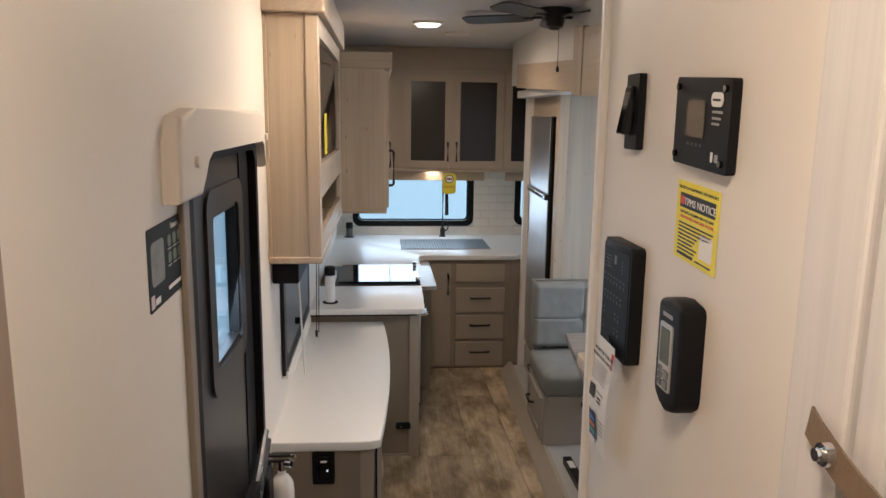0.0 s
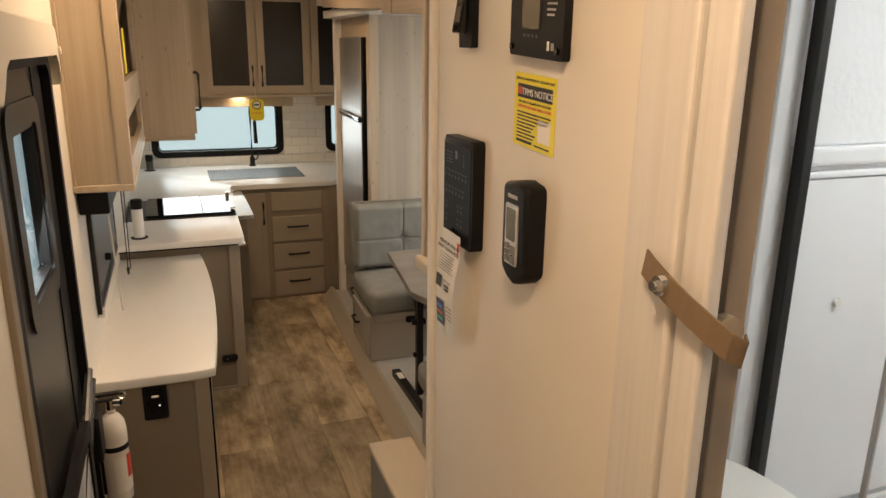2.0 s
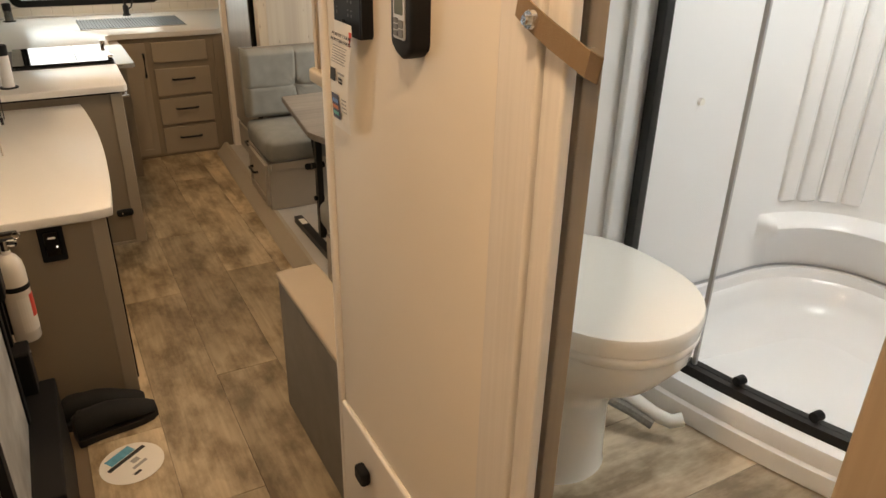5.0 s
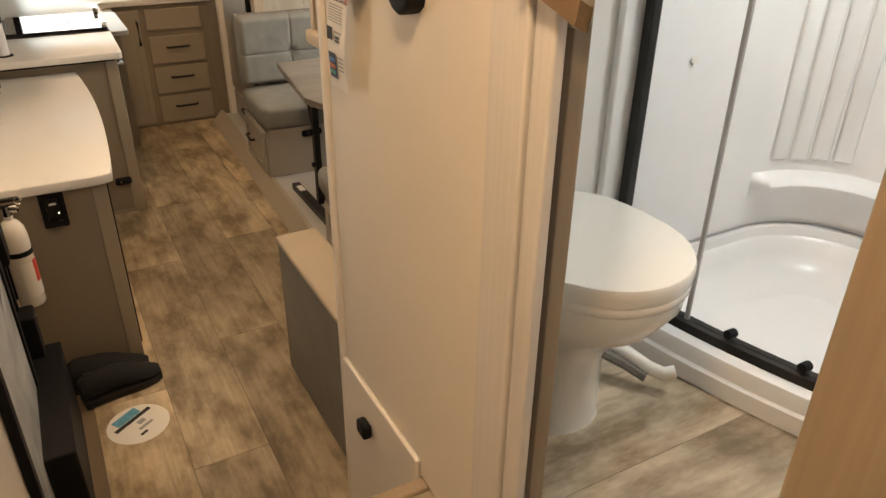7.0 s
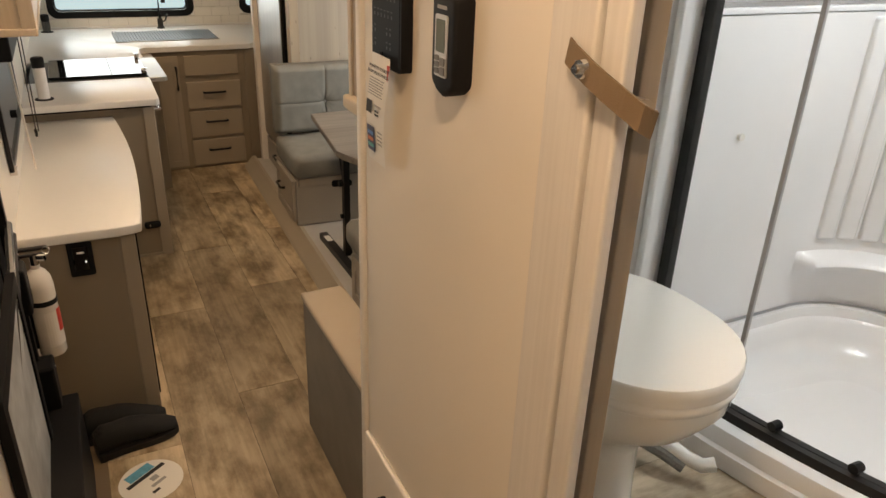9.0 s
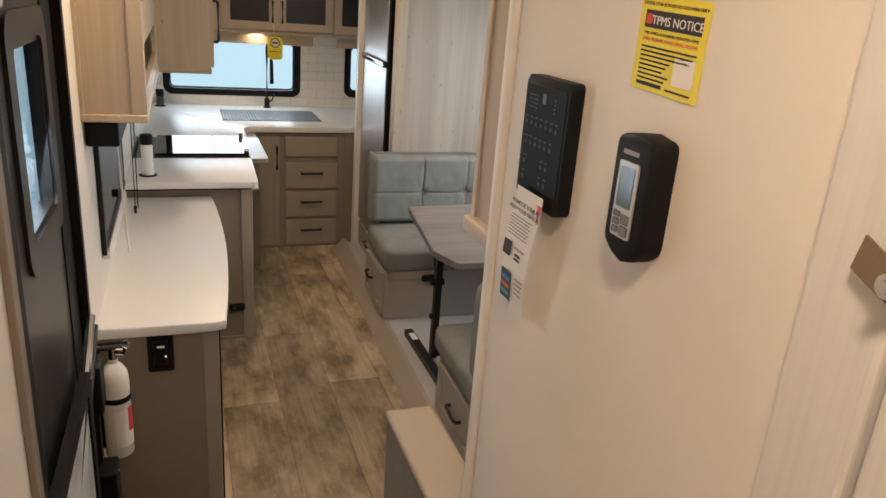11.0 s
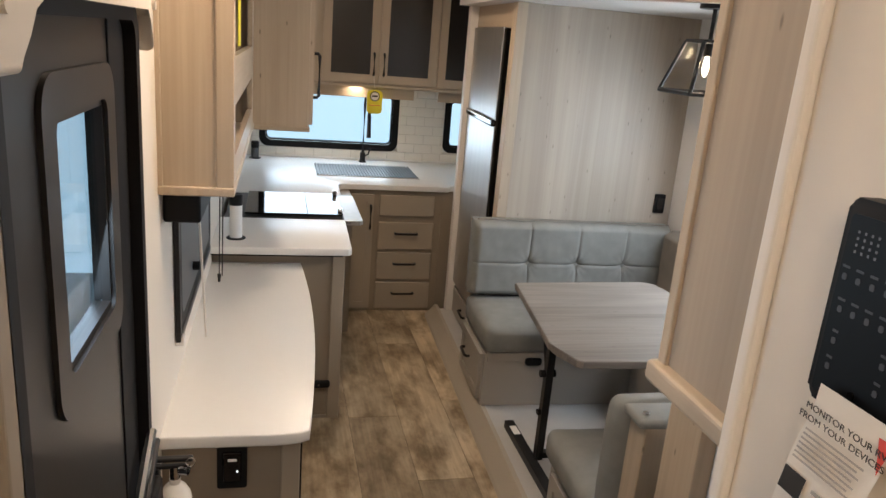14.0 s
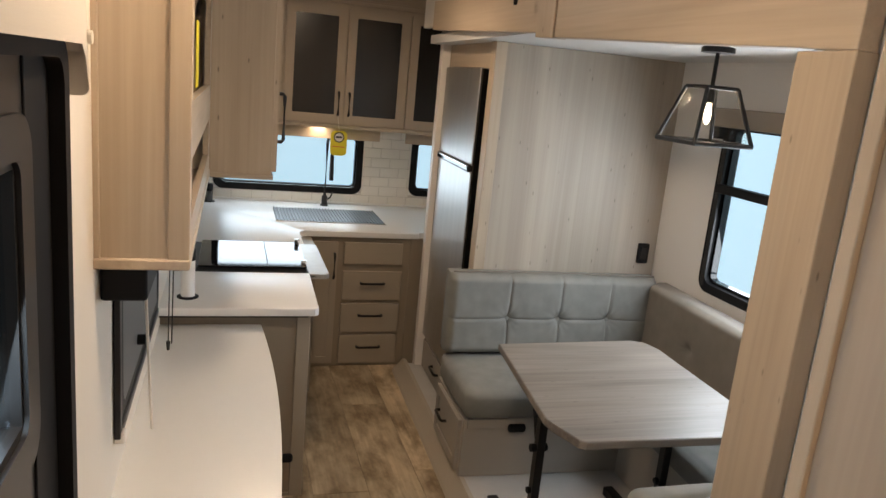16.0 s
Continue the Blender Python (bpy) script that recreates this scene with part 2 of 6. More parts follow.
ACRYLIC = plain("white_shower_acrylic", (0.80, 0.80, 0.81), 0.18, 0, 0.015)
GLASS = glass("clear_glass")
DOORGLASS = glass("tinted_door_glass", (0.80, 0.84, 0.87))
SHADEGLASS = glass("smoked_lamp_glass", (0.97, 0.96, 0.94))
CABGLASS = plain("smoked_cabinet_glass", (0.022, 0.019, 0.017), 0.22, 0, 0.1, 4, spec=0.6)
GROUT = plain("grout", (0.52, 0.49, 0.45), 0.8, 0, 0.05)
TILE = plain("white_glazed_tile", (0.74, 0.71, 0.66), 0.16, 0, 0.03, 2.0, 0.03, 12)
YELLOW = plain("yellow_label", (0.80, 0.68, 0.03), 0.45, 0, 0.03)
PAPER = plain("white_paper", (0.80, 0.77, 0.72), 0.6, 0, 0.02)
INK = plain("black_ink", (0.02, 0.018, 0.016), 0.6, 0, 0)
RED = plain("red_ink", (0.62, 0.06, 0.04), 0.55, 0, 0)
GREYINK = plain("grey_ink", (0.35, 0.34, 0.33), 0.6, 0, 0)
FAINT = plain("faint_panel_print", (0.045, 0.047, 0.052), 0.5, 0, 0)
WEB = woven("brown_webbing", (0.19, 0.13, 0.08), 0.8, 900, 0.6, 0.1, (0, 1, 2))
BEIGE_PAD = woven("beige_padded_vinyl", (0.60, 0.54, 0.46), 0.6, 200, 0.2, 0.05)
BLACKCLOTH = woven("black_knit", (0.006, 0.006, 0.006), 0.85, 500, 0.5, 0.2, (0, 1, 2))
FLOORPRINT = floor_print("vinyl_plank_print", (0.27, 0.205, 0.13), (0.61, 0.49, 0.335))
FLOORPALE = floor_print("pale_vinyl_plank_print", (0.30, 0.23, 0.16), (0.56, 0.46, 0.34), 0)

# ---- building helpers ----
XF = [Matrix.Identity(4)]


def thing(name, place, label, category, group="", kind=""):
    ob = new(name)
    ob.empty_display_size = 0.05
    ob.location = XF[0] @ Vector(place)
    return tagged(ob, label, category, group, kind)


def part(name, bm, material, parent=None, label="", smooth=False):
    """Links a bmesh as one mesh object, under a thing or part if one is given."""
    off = Vector((0, 0, 0))
    p = parent
    while p is not None:
        off += p.location
        p = p.parent
    bm.transform(XF[0])
    bm.transform(Matrix.Translation(-off))
    bmesh.ops.recalc_face_normals(bm, faces=bm.faces)
    me = bpy.data.meshes.new(name)
    bm.to_mesh(me)
    bm.free()
    me.materials.append(material)
    if smooth:
        me.shade_smooth()
        me.set_sharp_from_angle(angle=radians(40))
    ob = new(name, me)
    ob.parent = parent
    return tagged(ob, label)


def box(x0, x1, y0, y1, z0, z1, bev=0.003, seg=2, bm=None):
    bm = bm or bmesh.new()
    m = Matrix.LocRotScale(((x0 + x1) / 2, (y0 + y1) / 2, (z0 + z1) / 2), None, (x1 - x0, y1 - y0, z1 - z0))
    r = bmesh.ops.create_cube(bm, size=1, matrix=m)
    if bev:
        es = list({e for v in r["verts"] for e in v.link_edges})
        bmesh.ops.bevel(bm, geom=es, offset=bev, segments=seg, affect="EDGES", profile=0.5)
    return bm


def rod(a, b, r, n=14, bm=None, r2=None):
    bm = bm or bmesh.new()
    a, b = Vector(a), Vector(b)
    d = b - a
    m = Matrix.Translation((a + b) / 2) @ d.to_track_quat("Z", "Y").to_matrix().to_4x4()
    bmesh.ops.create_cone(bm, cap_ends=True, segments=n, radius1=r, radius2=r if r2 is None else r2, depth=d.length, matrix=m)
    return bm


def tube(pts, r, n=10, bm=None):
    """A bent rod through the given points."""
    bm = bm or bmesh.new()
    pts = [Vector(p) for p in pts]
    rings = []
    for i, p in enumerate(pts):
        d = (pts[min(i + 1, len(pts) - 1)] - pts[max(i - 1, 0)]).normalized()
        q = d.to_track_quat("Z", "Y")
        rings.append([bm.verts.new(p + q @ Vector((r * math.cos(2 * math.pi * k / n), r * math.sin(2 * math.pi * k / n), 0))) for k in range(n)])
    for a, b in zip(rings, rings[1:]):
        for k in range(n):
            bm.faces.new((a[k], a[(k + 1) % n], b[(k + 1) % n], b[k]))
    bm.faces.new(rings[0][::-1])
    bm.faces.new(rings[-1])
    return bm


def lathe(profile, centre, n=28, bm=None):
    """A turned shape from (radius, height) steps."""
    bm = bm or bmesh.new()
    rings = [[bm.verts.new((centre[0] + max(r, 0.0005) * math.cos(2 * math.pi * k / n), centre[1] + max(r, 0.0005) * math.sin(2 * math.pi * k / n), centre[2] + h)) for k in range(n)] for r, h in profile]
    for a, b in zip(rings, rings[1:]):
        for k in range(n):
            bm.faces.new((a[k], a[(k + 1) % n], b[(k + 1) % n], b[k]))
    bm.faces.new(rings[0][::-1])
    bm.faces.new(rings[-1])
    return bm


def slab(outline, z0, z1, bev=0.004, seg=2, bm=None):
    """A flat plate with the given outline in x and y."""
    bm = bm or bmesh.new()
    low = [bm.verts.new((x, y, z0)) for x, y in outline]
    high = [bm.verts.new((x, y, z1)) for x, y in outline]
    n = len(low)
    faces = [bm.faces.new(low[::-1]), bm.faces.new(high)]
    for k in range(n):
        faces.append(bm.faces.new((low[k], low[(k + 1) % n], high[(k + 1) % n], high[k])))
    if bev:
        es = [e for f in faces[:2] for e in f.edges]
        bmesh.ops.bevel(bm, geom=list(set(es)), offset=bev, segments=seg, affect="EDGES", profile=0.5)
    return bm


def ring_frame(u0, u1, v0, v1, w, d0, d1, axis, r=0.0, seg=6, bm=None):
    """A window or door frame with rounded corners, lying across the given axis ('x' or 'y'): outer size, width w, depth d0 to d1."""
    bm = bm or bmesh.new()

    def loop(inset, rad):
        pts = []
        rad = max(rad, 0.001)
        for cu, cv, a0 in ((u1 - inset - rad, v1 - inset - rad, 0), (u0 + inset + rad, v1 - inset - rad, 90), (u0 + inset + rad, v0 + inset + rad, 180), (u1 - inset - rad, v0 + inset + rad, 270)):
            for k in range(seg + 1):
                a = radians(a0 + 90 * k / seg)
                pts.append((cu + rad * math.cos(a), cv + rad * math.sin(a)))
        return pts

    def put(p, d):
        return bm.verts.new((d, p[0], p[1]) if axis == "x" else (p[0], d, p[1]))
    outer, inner = loop(0, r), loop(w, max(r - w * 0.5, 0.004))
    rows = [[put(p, d) for p in lp] for lp, d in ((outer, d0), (outer, d1), (inner, d1), (inner, d0))]
    n = len(outer)
    for a, b in zip(rows, rows[1:] + rows[:1]):
        for k in range(n):
            bm.faces.new((a[k], a[(k + 1) % n], b[(k + 1) % n], b[k]))
    return bm


def plate(u0, u1, v0, v1, d0, d1, axis, r=0.01, seg=5):
    """A flat plate with rounded corners across 'x' or 'y'."""
    bm = bmesh.new()
    pts = []
    for cu, cv, a0 in ((u1 - r, v1 - r, 0), (u0 + r, v1 - r, 90), (u0 + r, v0 + r, 180), (u1 - r, v0 + r, 270)):
        for k in range(seg + 1):
            a = radians(a0 + 90 * k / seg)
            pts.append((cu + r * math.cos(a), cv + r * math.sin(a)))
    rows = [[bm.verts.new((d, p[0], p[1]) if axis == "x" else (p[0], d, p[1])) for p in pts] for d in (d0, d1)]
    bm.faces.new(rows[0])
    bm.faces.new(rows[1][::-1])
    n = len(pts)
    for k in range(n):
        bm.faces.new((rows[0][k], rows[0][(k + 1) % n], rows[1][(k + 1) % n], rows[1][k]))
    return bm


def words(text, size, m, material, parent, name="lettering"):
    """Raised lettering in the built-in font, laid by the pose m."""
    cu = bpy.data.curves.new(name, "FONT")
    cu.body, cu.size, cu.extrude, cu.align_x = text, size, 0.0002, "CENTER"
    tmp = bpy.data.objects.new("tmp_text", cu)
    scene.collection.objects.link(tmp)
    me = bpy.data.meshes.new_from_object(tmp.evaluated_get(bpy.context.evaluated_depsgraph_get()))
    bpy.data.objects.remove(tmp)
    bpy.data.curves.remove(cu)
    bm = bmesh.new()
    bm.from_mesh(me)
    bpy.data.meshes.remove(me)
    bm.transform(m)
    return part(name, bm, material, parent)


def pull(parent, a, b, out, r=0.008, name="handle"):
    """A black bar pull between a and b, standing out by the vector out."""
    a, b, out = Vector(a), Vector(b), Vector(out)
    d = (b - a).normalized() * 0.010
    return part(name, tube([a, a + out * 0.7, a + out + d, b + out - d, b + out * 0.7, b], r, 8), BLACKMETAL, parent, "black metal bar pull", True)


def face_pieces(parent, axis, d, out, u0, u1, v0, v1, frame_w, material, name="door", centre=None):
    """A shaker door or drawer front lying across axis at d, its face standing out by out."""
    s = 1 if out > 0 else -1
    bm = ring_frame(u0, u1, v0, v1, frame_w, d, d + out, axis, 0.002, 1)
    fr = part(name, bm, material, parent)
    a, b = sorted((d + out * 0.1, d + out * 0.55))
    i = frame_w - 0.002
    pb = box(a, b, u0 + i, u1 - i, v0 + i, v1 - i, 0) if axis == "x" else box(u0 + i, u1 - i, a, b, v0 + i, v1 - i, 0)
    part("pane" if centre else "panel", pb, centre or material, fr)
    return fr

# ---- the shell ----
def holed(axis, d0, d1, u0, u1, v0, v1, holes=()):
    """A wall across an axis with thickness, and openings (u0, u1, v0, v1) through it."""
    bm = bmesh.new()
    us = sorted({u0, u1, *[h[k] for h in holes for k in (0, 1)]})
    for a, b in zip(us, us[1:]):
        cuts = sorted((h[2], h[3]) for h in holes if h[0] < (a + b) / 2 < h[1])
        lo = v0
        for c, d in cuts + [(v1, v1)]:
            if c - lo > 1e-4:
                if axis == "x":
                    box(d0, d1, a, b, lo, c, 0, bm=bm)
                else:
                    box(a, b, d0, d1, lo, c, 0, bm=bm)
            lo = d
    return bm


DECK = 0.64
CEILING = 2.58


def wall(name, bm, material, label):
    return tagged(part(name, bm, material), label, "wall", "", "structure")


wall("wall_left", holed("x", -0.805, -0.745, -1.6, 6.68, 0, CEILING, ((1.50, 2.28, 0.0, 1.94), (2.88, 3.84, 1.015, 1.435))), WALL, "cream wall board with a fine woven texture")
wall("wall_rear", holed("y", 6.62, 6.68, -0.83, 1.86, 0, CEILING, ((-0.57, 0.485, 1.055, 1.49), (0.93, 1.57, 1.065, 1.49))), WHITE_WALL, "white rear wall behind the kitchen counter")
for nm, bb in (("backdrop_rear", (-6, 7, 9.4, 9.5, -1, 5)), ("backdrop_left", (-4.1, -4.0, -6, 9.4, -1, 5)), ("backdrop_right", (5.0, 5.1, -6, 9.4, -1, 5))):
    tagged(part(nm, box(*bb, 0), BACKLIGHT), "pale blue daylit distance outside the windows", "backdrop", "", "structure")
wall("wall_front", holed("y", -1.66, -1.60, -0.83, 1.86, 0, CEILING), WALL, "cream wall closing the raised hallway")
wall("wall_corridor", holed("x", 0.06, 0.11, 0.613, 1.278, DECK, CEILING), WALL, "cream hallway wall carrying switches and control panels")
wall("wall_hatch", holed("x", 0.062, 0.11, 0.842, 1.278, 0, DECK), TRIM_WHITE, "white lower wall beneath the hallway panel")
wall("wall_hallway", holed("x", 0.06, 0.11, -1.6, -0.13, DECK, CEILING), WALL, "cream hallway wall beside the bathroom opening")
wall("wall_bath_rear", holed("y", 1.20, 1.278, 0.112, 1.80, 0.0, CEILING), WHITE_WALL, "white wall between bathroom and dinette")
wall("wall_bath_side", holed("x", 1.80, 1.86, -1.6, 2.14, 0, CEILING), WHITE_WALL, "white outer bathroom wall")
wall("wall_bath_front", holed("y", -0.60, -0.55, 0.11, 1.80, DECK, CEILING), WHITE_WALL, "white bathroom wall")
wall("wall_kitchen_side", holed("x", 1.25, 1.31, 5.52, 6.62, 0, CEILING), WHITE_WALL, "white wall at the end of the kitchen")
wall("wall_slide_outer", holed("x", 1.87, 1.93, 2.14, 5.52, 0.0, CEILING, ((2.95, 4.06, 1.06, 1.88),)), WHITE_WALL, "white outer wall of the slide-out")
wall("wall_slide_near", holed("y", 2.14, 2.20, 0.70, 1.93, 0, CEILING), WHITE_WALL, "white end wall of the slide-out")
wall("wall_slide_far", holed("y", 5.46, 5.52, 0.80, 1.93, 0, CEILING), WHITE_WALL, "white end wall behind the refrigerator")
wall("wall_alcove", holed("x", 0.68, 0.72, 1.278, 2.17, 0, CEILING), WHITE_WALL, "white wall between bathroom and dinette slide")

tagged(part("ceiling", box(-0.83, 1.95, -1.66, 6.68, CEILING, CEILING + 0.05, 0), CEIL), "pale grey smooth ceiling board", "ceiling", "", "structure")
tagged(part("ceiling_slide", box(0.68, 1.88, 2.20, 5.46, 2.17, 2.22, 0), CEIL), "lower white ceiling of the slide-out", "ceiling", "", "structure")
tagged(part("ground", box(-60, 60, -60, 60, -1.10, -1.0, 0), plain("pale_concrete", (0.20, 0.20, 0.195), 0.7, 0, 0.1, 0.6)), "pale concrete showroom ground outside", "ground", "", "structure")

# raised deck with its nosing
deck = part("deck", box(-0.77, 0.06, -1.6, 0.80, 0.0, DECK, 0), TAUPE2)
tagged(deck, "raised hallway deck with wooden edge", "floor", "", "structure")
tagged(part("deck_bath", box(0.06, 1.80, -1.6, 1.20, DECK - 0.12, DECK - 0.004, 0), TAUPE2), "raised bathroom subfloor", "floor", "", "structure")
tagged(part("deck_nosing", box(-0.77, 0.06, 0.80, 0.84, DECK - 0.05, DECK + 0.008, 0.008, 3), BROWN), "dark wood nosing on the step edge", "trim", "", "structure")
tagged(part("subfloor", box(-0.77, 1.25, 0.76, 6.62, -0.06, -0.004, 0), TAUPE), "subfloor beneath vinyl planks", "floor", "", "structure")
tagged(part("threshold", box(0.06, 0.12, 0.072, 0.48, DECK - 0.003, DECK + 0.012, 0.004), BROWN), "brown wooden bathroom threshold", "trim", "", "structure")

# hallway trim
tagged(part("trim_wall_end", box(0.047, 0.118, 1.279, 1.30, 0.0, CEILING, 0.006, 3), TRIM_WHITE), "white rounded vinyl wall-end trim", "trim", "", "structure")
tagged(part("trim_pilaster", box(0.042, 0.070, 0.525, 0.613, DECK, CEILING, 0.006, 3), WHITEWASH), "whitewashed wood-grain door casing", "trim", "", "structure")
tagged(part("trim_pilaster_inner", box(0.046, 0.066, 0.4775, 0.519, DECK, CEILING, 0.005, 3), WHITEWASH), "whitewashed inner door casing", "trim", "", "structure")
tagged(part("trim_jamb", box(0.093, 0.1215, 0.500, 0.5245, DECK, CEILING, 0.002), BROWN), "brown wood bathroom door jamb", "trim", "", "structure")
# added board: stops bathroom light leaking in, so the slot stays dark
tagged(part("trim_pocket_back", box(0.098, 0.118, 0.5245, 0.613, DECK, CEILING, 0), BROWN), "brown board added to block bathroom light from the jamb slot", "trim", "", "structure")
tagged(part("trim_jamb_near", box(0.052, 0.125, -0.13, 0.072, DECK, CEILING, 0.005, 3), BROWN), "brown wood bathroom door jamb", "trim", "", "structure")
tagged(part("trim_left_post", box(-0.747, -0.725, 0.30, 0.73, DECK, CEILING, 0.004), BROWN), "brown wood casing on hallway wall", "trim", "", "structure")

# hatch below the hallway wall
hatch = thing("hatch_door", (0.06, 1.03, 0.0), "white access hatch with black latch", "hatch")
part("panel", box(0.048, 0.061, 0.845, 1.278, 0.05, 0.69, 0.006, 3), TRIM_WHITE, hatch)
part("latch", box(0.022, 0.048, 1.09, 1.14, 0.555, 0.597, 0.008, 3), BLACK, hatch, "black plastic latch")

# slide-out fascia and posts
XF[0] = Matrix(((1, 0, 0, 0), (0, 1, 0, 0), (0, 0.05, 1, -0.18), (0, 0, 0, 1)))
tagged(part("trim_beam_near", box(0.625, 0.675, 2.12, 3.50, 2.140, 2.46, 0.004), OAK_Y), "light oak fascia beam over the slide-out", "trim", "", "structure")
tagged(part("trim_beam_far", box(0.630, 0.672, 3.66, 5.25, 2.155, 2.315, 0.004), OAK_Y), "light oak fascia beam above the refrigerator", "trim", "", "structure")
tagged(part("trim_beam_joint", box(0.618, 0.676, 3.50, 3.66, 2.138, 2.47, 0.004), OAK), "oak joint cover on the fascia beam", "trim", "", "structure")
XF[0] = Matrix.Identity(4)
tagged(part("wall_beam_filler", box(0.645, 0.68, 2.17, 5.52, 2.26, CEILING, 0), CEIL), "pale filler above the fascia", "wall", "", "structure")
tagged(part("trim_post_near", box(0.625, 0.68, 2.12, 2.275, 0.0, 2.068, 0.004), OAK), "light oak post at the slide-out edge", "trim", "", "structure")
tagged(part("trim_post_far", box(0.745, 0.80, 5.40, 5.46, 0.0, 2.25, 0.004), TRIM_WHITE), "pale vertical trim beside the refrigerator", "trim", "", "structure")
tagged(part("trim_fridge_stile", box(0.776, 0.836, 4.52, 4.60, 0.0, 2.17, 0.003), OAK), "light oak stile beside refrigerator", "trim", "", "structure")
tagged(part("trim_fridge_header", box(0.80, 0.83, 4.60, 5.42, 2.03, 2.20, 0.003), OAK_Y), "light oak header above refrigerator", "trim", "", "structure")

# hanging wood cabinet beside the hallway wall
hang = thing("hanging_cabinet", (0.35, 1.45, 1.41), "beige-washed wood wall cabinet with bottom moulding", "cabinet")
part("body", box(0.14, 0.66, 1.301, 1.585, 1.47, CEILING, 0.002), BEIGEWOOD, hang)
part("edge_strip", box(0.133, 0.16, 1.568, 1.59, 1.47, CEILING, 0.003), OAK, hang)
part("moulding", box(0.118, 0.66, 1.301, 1.598, 1.445, 1.48, 0.008, 3), OAK_Y, hang, "light oak bottom moulding")

# slide-out floor
SL = Matrix.Translation((0.64, 4.45, 0)) @ Matrix.Rotation(radians(-2.2), 4, "Z") @ Matrix.Translation((-0.64, -4.45, 0))
XF[0] = SL
tagged(part("floor_slide", box(0.66, 1.90, 2.30, 5.44, 0.004, 0.082, 0.004), SLIDEFLOOR), "pale vinyl slide-out floor", "floor", "", "structure")
edge = bmesh.new()
prof = ((0.575, 0.004), (0.66, 0.004), (0.668, 0.088), (0.645, 0.09), (0.585, 0.020))
ends = [[edge.verts.new((x, y, z)) for x, z in prof] for y in (1.72, 5.50)]
edge.faces.new(ends[0])
edge.faces.new(ends[1][::-1])
for k in range(5):
    edge.faces.new((ends[0][k], ends[0][(k + 1) % 5], ends[1][(k + 1) % 5], ends[1][k]))
tagged(part("trim_slide_ramp", edge, plain("beige_ramp_vinyl", (0.40, 0.35, 0.28), 0.5, 0, 0.06, 4, 0.05, 80)), "beige ramped edge of the slide-out floor", "trim", "", "structure")
XF[0] = Matrix.Identity(4)
tagged(part("wood_panel", box(0.836, 1.875, 4.53, 4.56, 0.08, 2.17, 0.002), GREYWOOD), "grey-washed wood-grain panel behind the bench", "wall", "", "structure")


# ---- windows ----
def window(name, axis, u0, u1, v0, v1, d, inward, label, bars=(), w=0.05, r=0.07):
    """A rounded black-framed caravan window; d is the inner wall face, inward the way into the room."""
    top = thing(name, (d, (u0 + u1) / 2, v0) if axis == "x" else ((u0 + u1) / 2, d, v0), label, "window", "", "structure")
    part("window_frame", ring_frame(u0 - 0.03, u1 + 0.03, v0 - 0.03, v1 + 0.03, w, d - inward * 0.05, d + inward * 0.012, axis, r, 6), BLACK, top, "black moulded frame", True)
    part("window_gasket", ring_frame(u0 + 0.018, u1 - 0.018, v0 + 0.018, v1 - 0.018, 0.014, d - inward * 0.05, d - inward * 0.012, axis, max(r - 0.03, 0.01), 6), GLOSSBLACK, top, "", True)
    pane = part("pane", plate(u0 + 0.01, u1 - 0.01, v0 + 0.01, v1 - 0.01, d - inward * 0.040, d - inward * 0.035, axis, 0.03), GLASS, top)
    pane.visible_shadow = False
    for v in bars:
        b = box(d - 0.03, d + 0.012, u0, u1, v - 0.022, v + 0.022, 0.004) if axis == "x" else box(u0, u1, d - 0.012, d + 0.03, v - 0.022, v + 0.022, 0.004)
        part("bar", b, BLACK, top)
    return top


window("window_1", "y", -0.57, 0.485, 1.055, 1.49, 6.62, -1, "black-framed rear kitchen window with rounded corners")
window("window_2", "y", 0.93, 1.57, 1.065, 1.49, 6.62, -1, "black-framed rear window beside the refrigerator")
window("window_3", "x", 2.88, 3.84, 1.015, 1.435, -0.745, 1, "black-framed side window above the long counter")
window("window_4", "x", 2.95, 4.06, 1.06, 1.88, 1.87, -1, "tall black-framed dinette window with crossbar", bars=(1.56,), w=0.045)

XF[0] = Matrix.Translation((0.025, 0, 0))
# ---- entry door ----
door = thing("door_1", (-0.79, 1.95, 0.0), "closed charcoal entry door with small window", "door", "", "structure")
skin = part("leaf", holed("x", -0.815, -0.785, 1.50, 2.28, 0.02, 1.94, ((1.765, 2.075, 1.395, 1.77),)), DARKDOOR, door)
part("window_frame", ring_frame(1.70, 2.145, 1.32, 1.845, 0.062, -0.80, -0.777, "x", 0.06), DARKDOOR, skin, "rounded charcoal window surround", True)
pn = part("pane", plate(1.76, 2.08, 1.39, 1.775, -0.806, -0.80, "x", 0.03), DOORGLASS, skin)
pn.visible_shadow = False
part("door_frame", ring_frame(1.47, 2.30, 0.0, 1.955, 0.035, -0.82, -0.757, "x", 0.06), DOORBLACK, door, "black door frame", True)
part("door_seal", box(-0.80, -0.781, 2.13, 2.27, 0.02, 1.93, 0.002), DOORBLACK, door)
part("casing", box(-0.772, -0.757, 1.432, 1.478, DECK, 1.86, 0.004), TAUPE, door, "brown wood casing strip")
part("screen_rail", tube([(-0.765, 1.76, 0.70), (-0.755, 2.28, 0.99)], 0.012, 8), CHROME, door, "thin metal screen-door rail")
part("screen_rail", tube([(-0.765, 1.80, 0.62), (-0.755, 2.34, 0.93)], 0.010, 8), BLACKMETAL, door)
part("latch_box", box(-0.78, -0.735, 2.20, 2.30, 0.70, 0.86, 0.01), BLACK, door, "black latch housing")

